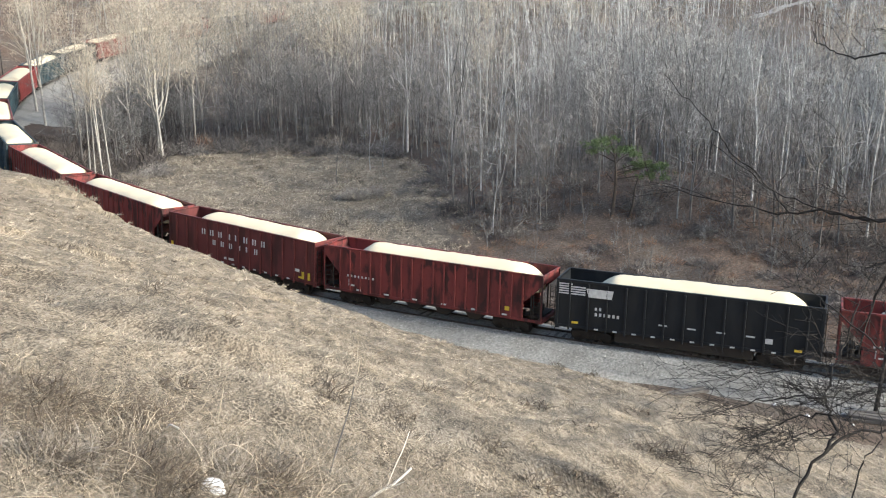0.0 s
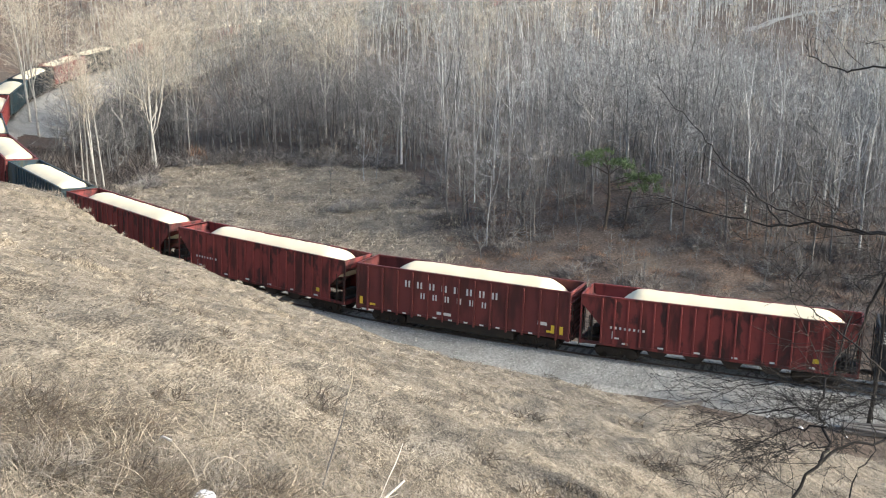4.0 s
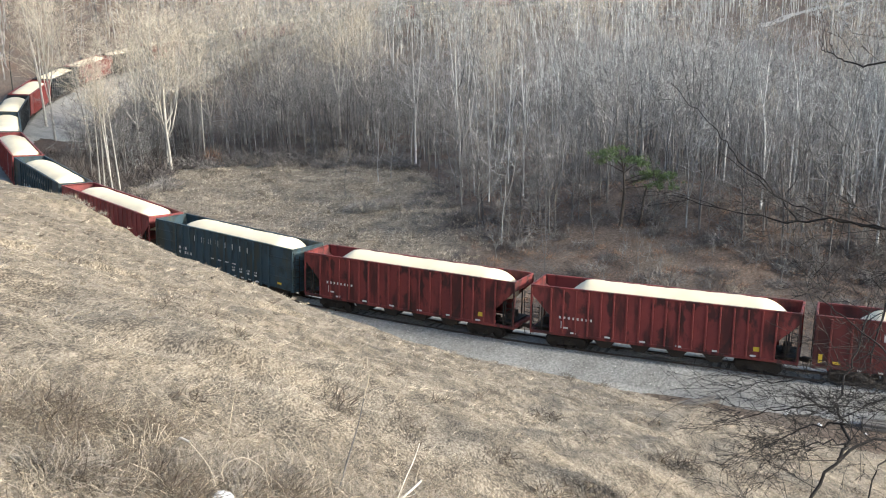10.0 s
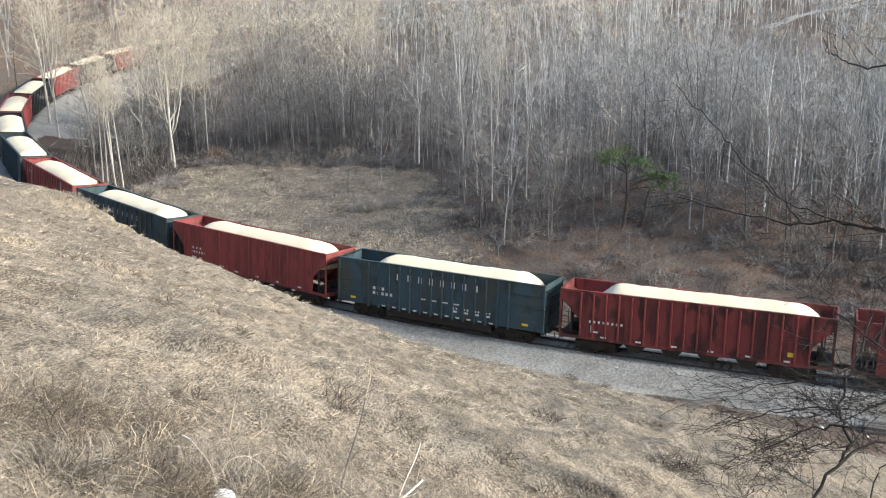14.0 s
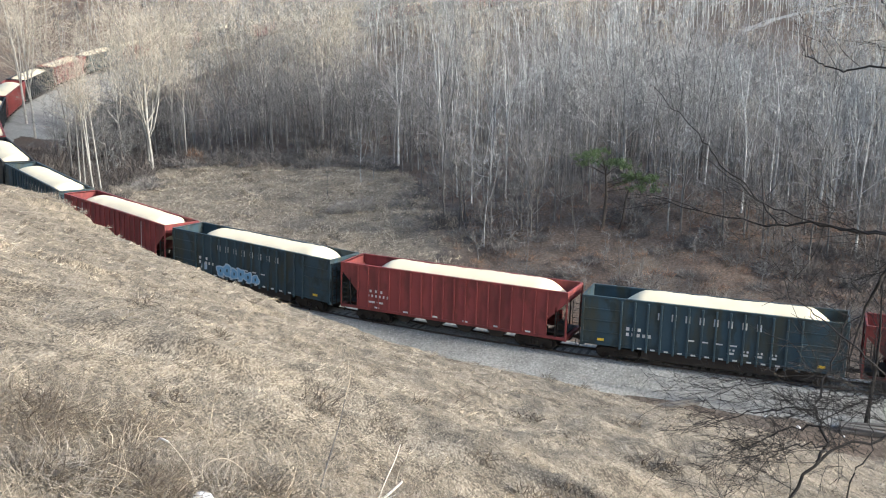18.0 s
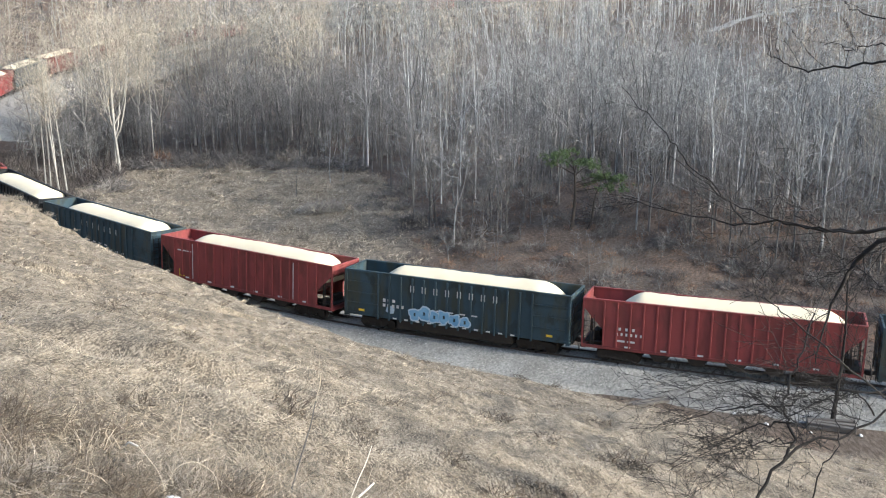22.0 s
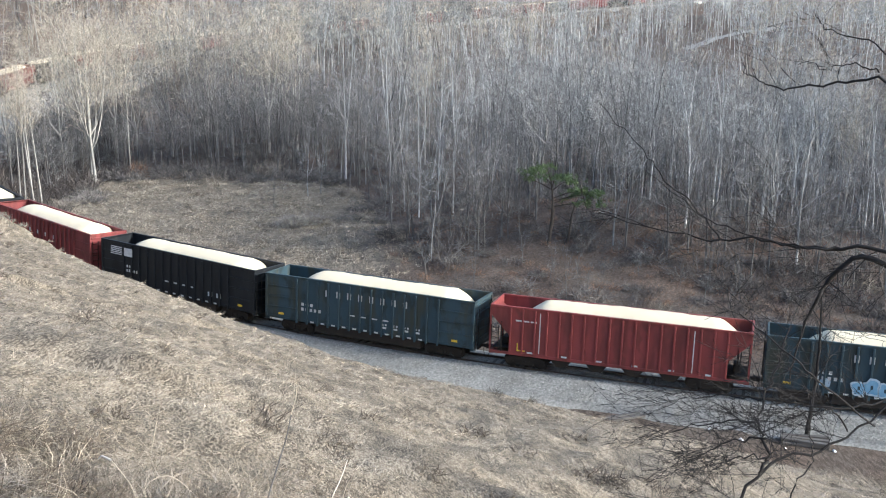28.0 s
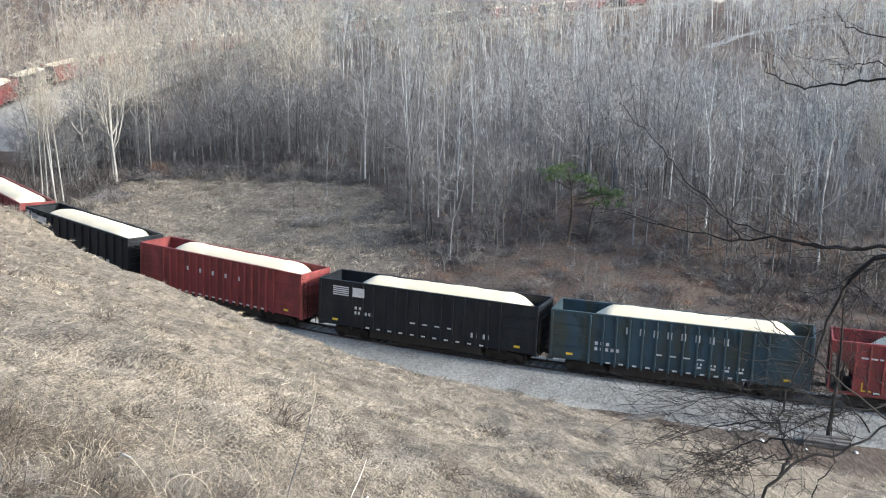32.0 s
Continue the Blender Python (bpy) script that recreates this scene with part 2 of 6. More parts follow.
def sheet(name, xs, ys, mat):
    """A ground mesh over uneven rows and columns."""
    X, Y = np.meshgrid(xs, ys)
    line = beside_line(X, Y)
    Z = height(X, Y, line)
    me = bpy.data.meshes.new(name)
    nx, ny = len(xs), len(ys)
    co = np.stack([X.ravel(), Y.ravel(), Z], 1)
    i = np.arange(nx * ny).reshape(ny, nx)
    f = np.stack([i[:-1, :-1], i[:-1, 1:], i[1:, 1:], i[1:, :-1]], -1).reshape(-1, 4)
    quads(me, co, f)
    # which ground it is: 1 leaf litter of the woods, 0 dry grass
    s, d = line
    x, y = X.ravel(), Y.ravel()
    wood = np.where(d > 0, np.maximum(step(84, 110, s), 0.85 * step(8.4 + ripple(x, y, 3), 6.4, d) * step(0, -7, s)), np.maximum(np.maximum(step(0.2, 0.6, woods_at(x, y)), 0.95 * step(-4, 6, x + 2 * ripple(x, y, 6))), 0.03 + 0.1 * ripple(x, y, 5)))
    at = me.attributes.new("litter", "FLOAT", "POINT")
    at.data.foreach_set("value", wood.astype(np.float32))
    at = me.attributes.new("hillside", "FLOAT", "POINT")
    at.data.foreach_set("value", (d > 3).astype(np.float32))
    me.materials.append(mat)
    ob = new(name, me)
    return ob


def quads(me, co, f):
    """Fill a mesh from arrays of places and of faces, all with the same number of corners."""
    n = f.shape[1]
    me.vertices.add(len(co))
    me.vertices.foreach_set("co", co.astype(np.float32).ravel())
    me.loops.add(f.size)
    me.loops.foreach_set("vertex_index", f.astype(np.int32).ravel())
    me.polygons.add(len(f))
    me.polygons.foreach_set("loop_start", np.arange(0, f.size, n, dtype=np.int32))
    me.update(calc_edges=True)
    me.validate()
    me.shade_smooth()


def woods_at(x, y):
    """Where the woods stand inside the loop: 1 wood, 0 open meadow."""
    edge = np.interp(x, (-60, -45, -37, -33, -25, -13, -4, 0, 4, 8, 16, 24, 30, 45, 80), (112, 112, 114, 122, 124, 121, 118, 104, 84, 80, 81, 78, 73, 68, 60))
    return step(-2, 4, y - edge + 1.6 * ripple(x, y, 9))


def ground_material():
    m = bpy.data.materials.new("dry_grass_and_leaf_litter")
    m.use_nodes = True
    nt, nodes = m.node_tree, m.node_tree.nodes
    tc = nodes.new("ShaderNodeTexCoord")

    turn = nodes.new("ShaderNodeMapping")
    turn.inputs["Rotation"].default_value = (0, 0, 0)
    nt.links.new(tc.outputs["Object"], turn.inputs[0])
    along = nodes.new("ShaderNodeMapping")
    along.inputs["Scale"].default_value = (1.3, 0.34, 0.8)
    nt.links.new(turn.outputs[0], along.inputs[0])
    side = nodes.new("ShaderNodeAttribute")
    side.attribute_name = "hillside"
    where = nodes.new("ShaderNodeMix")
    where.data_type = "VECTOR"
    nt.links.new(side.outputs["Fac"], where.inputs[0])
    nt.links.new(tc.outputs["Object"], where.inputs[4])
    nt.links.new(along.outputs[0], where.inputs[5])

    def noise_of(sc, detail, lo, hi, drawn_out=False):
        n = nodes.new("ShaderNodeTexNoise")
        n.inputs["Scale"].default_value, n.inputs["Detail"].default_value = sc, detail
        nt.links.new(where.outputs[1] if drawn_out else tc.outputs["Object"], n.inputs["Vector"])
        r = nodes.new("ShaderNodeMapRange")
        r.inputs["From Min"].default_value, r.inputs["From Max"].default_value = lo, hi
        nt.links.new(n.outputs[0], r.inputs["Value"])
        return r.outputs[0], n.outputs[0]

    def mix(fac, a, b):
        x = nodes.new("ShaderNodeMix")
        x.data_type = "RGBA"
        for sock, val in ((x.inputs[0], fac), (x.inputs[6], a), (x.inputs[7], b)):
            if isinstance(val, tuple):
                sock.default_value = (*val, 1)
            else:
                nt.links.new(val, sock)
        return x.outputs[2]

    patch, _ = noise_of(0.20, 5, 0.38, 0.62)
    tuft, tuft_raw = noise_of(1.7, 7, 0.38, 0.60, True)
    knot, _ = noise_of(5.0, 7, 0.38, 0.62, True)
    blade, blade_raw = noise_of(30.0, 5, 0.36, 0.64, True)
    pale = mix(blade, (0.19, 0.156, 0.114), (0.42, 0.358, 0.270))
    dull = mix(blade, (0.070, 0.055, 0.039), (0.27, 0.228, 0.170))
    grass = mix(tuft, dull, mix(patch, pale, mix(knot, dull, pale)))
    grass = mix(knot, mix(blade, (0.06, 0.05, 0.038), grass), grass)
    litter = mix(knot, mix(blade, (0.045, 0.038, 0.032), (0.11, 0.085, 0.067)), mix(blade, (0.076, 0.066, 0.057), (0.17, 0.145, 0.122)))
    litter = mix(patch, litter, mix(knot, (0.07, 0.054, 0.043), mix(blade, (0.10, 0.074, 0.058), (0.215, 0.152, 0.115))))
    at = nodes.new("ShaderNodeAttribute")
    at.attribute_name = "litter"
    col = mix(at.outputs["Fac"], grass, litter)
    bsdf = nodes["Principled BSDF"]
    nt.links.new(col, bsdf.inputs["Base Color"])
    bsdf.inputs["Roughness"].default_value = 0.95
    bsdf.inputs["Specular IOR Level"].default_value = 0.15
    add = nodes.new("ShaderNodeMath")
    nt.links.new(tuft_raw, add.inputs[0])
    nt.links.new(blade_raw, add.inputs[1])
    b = nodes.new("ShaderNodeBump")
    b.inputs["Strength"].default_value, b.inputs["Distance"].default_value = 0.6, 0.03
    nt.links.new(add.outputs[0], b.inputs["Height"])
    nt.links.new(b.outputs[0], bsdf.inputs["Normal"])
    return m


def spread(bands):
    out = []
    for a, b, gap in bands:
        out += list(np.arange(a, b, gap))
    return np.array(out + [bands[-1][1]])


ground = sheet("ground", spread([(-3000, -400, 260), (-400, -120, 12), (-120, -40, 1.6), (-40, -15, 0.5), (-15, 12, 0.28), (12, 35, 0.5), (35, 120, 2), (120, 200, 4), (200, 260, 8), (260, 400, 14), (400, 3000, 260)]),
               spread([(-600, -60, 60), (-60, -6, 4), (-6, 3, 0.6), (3, 28, 0.28), (28, 60, 0.42), (60, 125, 0.7), (125, 260, 2.5), (260, 430, 5), (430, 500, 14), (500, 3500, 200)]), ground_material())
tagged(ground, "dry grassy hillside and leaf-littered wood floor", "ground", kind="structure")


# ---- the railway: ballast bed, sleepers and rails ----
def swept(name, s0, s1, gap, profile, mat, bank=BANK, wobble=0.0):
    """A strip of that cross-section (distance outwards, height over the rail top) along the line."""
    ss = np.arange(s0, s1 + gap / 2, gap)
    shape = profile if callable(profile) else lambda s: profile
    n = len(shape(s0))
    co = []
    for s in ss:
        x, y, z, h = on_line(s)
        nx, ny = -math.sin(h), math.cos(h)
        for k, (u, w) in enumerate(shape(s)):
            lift = w + bank * u * (1 if abs(u) < 2.2 else 2.2 / abs(u))
            j = wobble * noise.noise((x * 0.5 + u, y * 0.5, k)) if wobble else 0
            co.append((x + nx * (u + j), y + ny * (u + j), z + lift + j * 0.15))
    i = np.arange(len(ss) * n).reshape(len(ss), n)
    f = np.stack([i[:-1, :-1], i[:-1, 1:], i[1:, 1:], i[1:, :-1]], -1).reshape(-1, 4)
    me = bpy.data.meshes.new(name)
    quads(me, np.array(co), f)
    me.materials.append(mat)
    return new(name, me)


SHOULDER = [(-1.7, -0.09), (-0.88, -0.09), (-0.64, -0.15), (0.64, -0.15), (0.88, -0.09), (1.7, -0.09), (2.8, -0.52), (4.0, -0.72), (5.0, -0.92), (6.2, -1.5)]
WIDE_BED = np.array([(-12.5, -4.2), (-9.5, -2.1), (-7.0, -1.0), (-5.0, -0.58), (-3.0, -0.38)] + SHOULDER)
NARROW_BED = np.array([(-9.0, -3.9), (-5.0, -2.6), (-3.9, -1.95), (-2.8, -1.3), (-2.0, -0.5)] + SHOULDER)
TIGHT_BED = NARROW_BED.copy()
TIGHT_BED[-4:] = [(2.5, -0.55), (3.1, -0.82), (3.7, -1.1), (5.0, -1.7)]
ballast = swept("ballast", -120, 620, 1.5, lambda s: NARROW_BED + (WIDE_BED - NARROW_BED) * broad(s) + (TIGHT_BED - NARROW_BED) * step(-1, -8, s), M["gravel"], wobble=0.5)
tagged(ballast, "grey crushed-stone railway bed, broad round the bend", "ballast", kind="structure")


def rail_profile(u):
    """Foot, web and head of a rail, u metres out from the middle."""
    return [(u + a, b) for a, b in ((-0.075, -0.17), (-0.012, -0.145), (-0.012, -0.045), (-0.037, -0.035), (-0.037, 0.0), (0.037, 0.0), (0.037, -0.035),
                                    (0.012, -0.045), (0.012, -0.145), (0.075, -0.17))]


track = tagged(new("railway_track"), "steel rails on dark wooden sleepers", "railway track", kind="structure")
for u in (-0.755, 0.755):
    swept("rail", -120, 620, 2.0, rail_profile(u), M["rail"]).parent = track


def box_mesh(name, sx, sy, sz, mat, bevel=0.0):
    bm = bmesh.new()
    bmesh.ops.create_cube(bm, size=1, matrix=Matrix.Diagonal((sx, sy, sz, 1)))
    if bevel:
        bmesh.ops.bevel(bm, geom=bm.edges[:], offset=bevel, segments=1, affect="EDGES")
    me = bpy.data.meshes.new(name)
    bm.to_mesh(me)
    bm.free()
    me.materials.append(mat)
    return me


sleeper_mesh = box_mesh("sleeper", 0.22, 2.6, 0.18, M["tie"], 0.015)
for k in range(300):
    s = -62 + k * 0.52
    x, y, z, h = on_line(s)
    o = new("sleeper", sleeper_mesh)
    o.parent = track
    o.matrix_basis = Matrix.Translation((x, y, z - 0.245)) @ Euler((BANK, 0, h + random.uniform(-0.015, 0.015))).to_matrix().to_4x4()


# loose stones over the bed where it is seen best
def loose_stones(n):
    rs = np.random.RandomState(14)
    s = rs.uniform(-40, 45, n)
    u = rs.uniform(0.9, 5.0, n)
    u = np.where(s < -4, 0.9 + (u - 0.9) * 0.62, u)
    x, y, h = np.interp(s, S_AT, LINE_X), np.interp(s, S_AT, LINE_Y), np.interp(s, S_AT, HEAD)
    top = np.interp(u, (0.9, 1.05, 1.7, 2.8, 4.0, 5.0), (-0.09, -0.09, -0.09, -0.52, -0.72, -0.92)) + BANK * np.where(u < 2.2, u, 2.2)
    c = np.column_stack([x - np.sin(h) * u, y + np.cos(h) * u, RAIL_Z + GRADE * s + top + 0.005])
    octa = np.array([(1, 0, 0), (0, 1, 0), (-1, 0, 0), (0, -1, 0), (0, 0, 0.8), (0, 0, -0.8)])
    r = rs.uniform(0.02, 0.055, (n, 1, 1)) * rs.uniform(0.6, 1.4, (n, 1, 3))
    a = rs.rand(n) * 6.283
    o = octa[None] * r + rs.normal(0, 0.008, (n, 6, 3))
    ca, sa = np.cos(a)[:, None], np.sin(a)[:, None]
    o = np.stack([o[..., 0] * ca - o[..., 1] * sa, o[..., 0] * sa + o[..., 1] * ca, o[..., 2]], -1) + c[:, None]
    f = np.array([(0, 1, 4), (1, 2, 4), (2, 3, 4), (3, 0, 4)])[None] + np.arange(n)[:, None, None] * 6
    me = bpy.data.meshes.new("loose_stones")
    quads(me, o.reshape(-1, 3), f.reshape(-1, 3))
    me.shade_flat()
    me.materials.append(M["stone"])
    tagged(new("loose_stones", me), "loose grey crushed stones on the railway bed", "stones", kind="stuff")


loose_stones(19000)


# ---- rolling stock ----
def part(name, bm, mat, parent, label="", smooth=False, at=None):
    """Links a bmesh as one mesh object under a thing or under a part."""
    me = bpy.data.meshes.new(name)
    bmesh.ops.recalc_face_normals(bm, faces=bm.faces[:])
    bm.to_mesh(me)
    bm.free()
    if smooth:
        me.shade_smooth()
    me.materials.append(mat)
    return share(name, me, parent, at, label)


def share(name, me, parent, at=None, label=""):
    ob = new(name, me)
    ob.parent = parent
    if at is not None:
        ob.matrix_basis = at
    return tagged(ob, label)


def box(bm, x0, x1, y0, y1, z0, z1):
    bmesh.ops.create_cube(bm, size=1, matrix=Matrix.Translation(((x0 + x1) / 2, (y0 + y1) / 2, (z0 + z1) / 2)) @ Matrix.Diagonal((abs(x1 - x0), abs(y1 - y0), abs(z1 - z0), 1)))


def boxes(*bs, bevel=0.0):
    bm = bmesh.new()
    for b in bs:
        box(bm, *b)
    if bevel:
        bmesh.ops.bevel(bm, geom=bm.edges[:], offset=bevel, segments=1, affect="EDGES")
    return bm


def prism(bm, outline, y0, y1):
    """A plate of that outline in x and z between two y."""
    a = [bm.verts.new((x, y0, z)) for x, z in outline]
    b = [bm.verts.new((x, y1, z)) for x, z in outline]
    n = len(outline)
    bm.faces.new(a)
    bm.faces.new(b[::-1])
    for i in range(n):
        bm.faces.new((a[i], b[i], b[(i + 1) % n], a[(i + 1) % n]))


def lathe(bm, pts, sides, turn=Matrix.Identity(4)):
    """A round body about y: rows of (y, radius)."""
    rings = []
    for y, r in pts:
        rings.append([bm.verts.new(turn @ Vector((r * math.cos(a), y, r * math.sin(a)))) for a in (2 * math.pi * k / sides for k in range(sides))])
    for a, b in zip(rings, rings[1:]):
        for k in range(sides):
            bm.faces.new((a[k], a[(k + 1) % sides], b[(k + 1) % sides], b[k]))
    bm.faces.new(rings[0])
    bm.faces.new(rings[-1][::-1])


def wheelset_mesh():
    bm = bmesh.new()
    for q in (-1, 1):
        lathe(bm, [(q * 0.70, 0.49), (q * 0.73, 0.49), (q * 0.735, 0.455), (q * 0.83, 0.45), (q * 0.83, 0.38), (q * 0.80, 0.36), (q * 0.80, 0.16), (q * 0.86, 0.14), (q * 0.86, 0.09)], 11)
        box(bm, -0.03, 0.03, q * 0.80, q * 0.822, -0.37, 0.37)
    lathe(bm, [(-1.0, 0.08), (1.0, 0.08)], 8)
    me = bpy.data.meshes.new("wheelset")
    bmesh.ops.recalc_face_normals(bm, faces=bm.faces[:])
    bm.to_mesh(me)
    bm.free()
    me.materials.append(M["iron"])
    return me


def side_frame_mesh():
    bm = bmesh.new()
    prism(bm, [(-1.22, 0.34), (-1.22, 0.62), (-0.95, 0.74), (0.95, 0.74), (1.22, 0.62), (1.22, 0.34), (1.0, 0.30), (0.72, 0.50), (0.42, 0.22), (-0.42, 0.22), (-0.72, 0.50), (-1.0, 0.30)], -0.07, 0.07)
    for x in (-0.2, 0.0, 0.2):
        lathe(bm, [(0.0, 0.07), (0.001, 0.07)], 6)
        box(bm, x - 0.07, x + 0.07, 0.06, 0.13, 0.28, 0.56)
    me = bpy.data.meshes.new("side_frame")
    bmesh.ops.recalc_face_normals(bm, faces=bm.faces[:])
    bm.to_mesh(me)
    bm.free()
    me.materials.append(M["iron"])
    return me


WHEELSET, SIDE_FRAME = wheelset_mesh(), side_frame_mesh()
TOP, SILL, WIDE = 3.92, 1.08, 2.95


def running_gear(car, L):
    for q in (-1, 1):
        tx = q * (L / 2 - 2.15)
        truck = part("truck", boxes((-0.35, 0.35, -1.0, 1.0, 0.42, 0.72), (-0.22, 0.22, -1.05, 1.05, 0.70, 0.95), bevel=0.03), M["iron"], car, "grimy dark cast-iron truck", at=Matrix.Translation((tx, 0, 0)))
        for y in (-1, 1):
            share("side_frame", SIDE_FRAME, truck, Matrix.Translation((0, y * 1.0, 0)) @ Matrix.Diagonal((1, y, 1, 1)))
        for x in (-0.89, 0.89):
            share("wheelset", WHEELSET, truck, Matrix.Translation((x, 0, 0.455)))
        bm = boxes((q * (L / 2 - 0.1), q * (L / 2 + 0.48), -0.09, 0.09, 0.78, 0.98), (q * (L / 2 + 0.36), q * (L / 2 + 0.62), -0.16, 0.14, 0.74, 1.02), bevel=0.03)
        part("coupler", bm, M["iron"], car, "knuckle coupler")
        bm = bmesh.new()
        lathe(bm, [(-0.02, 0.025), (0.5, 0.02)], 6, Matrix.Translation((q * (L / 2 + 0.25), 0.2, 0.75)) @ Euler((-1.1, 0, -q * 0.7)).to_matrix().to_4x4())
        part("air_hose", bm, M["iron"], car)
    part("centre_sill", boxes((-L / 2 + 0.05, L / 2 - 0.05, -0.28, 0.28, 0.62, 1.04), bevel=0.02), M["iron"], car, "dark underframe beam")


def heap(car, L, gap_a, gap_b, seed, lift=0.42):
    """The heaped load: higher in the middle, sloped at the ends, lumpy."""
    rng = random.Random(seed)
    bm = bmesh.new()
    nx, ny = 44, 12
    x0, x1 = -L / 2 + gap_b, L / 2 - gap_a
    ph = [rng.uniform(0, 6.28) for _ in range(4)]
    grid = []
    for i in range(nx + 1):
        u = i / nx
        row = []
        for j in range(ny + 1):
            v = j / ny * 2 - 1
            x = x0 + (x1 - x0) * u
            # rounded plan at both ends
            end = min((x - x0) / 1.6, (x1 - x) / 1.6, 1)
            half = (WIDE / 2 - 0.085) * (0.35 + 0.65 * math.sqrt(max(0, 1 - (1 - end) ** 2)))
            crown = (1 - abs(v) ** 2.2) * lift * (0.9 + 0.1 * math.sin(u * 7 + ph[0]) * math.sin(u * 3 + ph[1]))
            z = TOP - 0.12 + crown * min(1, 0.25 + end) - 0.75 * (1 - end) ** 1.5 + 0.012 * math.sin(x * 2.1 + ph[2] + v * 2) + 0.012 * math.sin(x * 5.3 + v * 5 + ph[3])
            row.append(bm.verts.new((x, v * half, z)))
        grid.append(row)
    for a, b in zip(grid, grid[1:]):
        for j in range(ny):
            bm.faces.new((a[j], a[j + 1], b[j + 1], b[j]))
    # skirt down into the car
    ring = [r[0] for r in grid] + grid[-1][1:] + [r[-1] for r in grid[::-1]][1:] + grid[0][-2:0:-1]
    low = [bm.verts.new((v.co.x, v.co.y, TOP - 1.3)) for v in ring]
    for k in range(len(ring)):
        bm.faces.new((ring[k], ring[(k + 1) % len(ring)], low[(k + 1) % len(ring)], low[k]))
    bm.faces.new(low)
    part("load", bm, M["load"], car, "heaped pale cream bulk load", smooth=True)


def ladder(car, x, y, z0, z1, mat, rungs=5, turn=0.0):
    """Grab irons: two stiles and their rungs, standing off the body."""
    bm = bmesh.new()
    for q in (-0.22, 0.22):
        box(bm, q - 0.02, q + 0.02, -0.02, 0.02, z0, z1)
    for k in range(rungs):
        z = z0 + (z1 - z0) * (k + 0.5) / rungs
        box(bm, -0.22, 0.22, -0.015, 0.015, z - 0.015, z + 0.015)
    part("ladder", bm, mat, car, at=pose(x, y, 0, 0, 0, turn))


def bars(car, x0, x1, z, h, n, mat, y, label, fill=0.55, split=False):
    """Lettering as plain bars, n of them from x0 to x1 (x falls to the reader's right)."""
    for k in range(n):
        xc = x0 + (x1 - x0) * (k + 0.5) / n
        w = abs(x1 - x0) / n * fill / 2
        if split:
            bm = boxes((xc - w, xc - w * 0.35, y, y + 0.012, z, z + h), (xc + w * 0.35, xc + w, y, y + 0.012, z, z + h))
        else:
            bm = boxes((xc - w, xc + w, y, y + 0.012, z, z + h))
        part("marking", bm, mat, car, label)


def reflectors(car, xs, z, y, mat, w=0.34, h=0.1):
    for x in xs:
        part("reflector", boxes((x - w / 2, x + w / 2, y, y + 0.012, z, z + h)), mat, car)


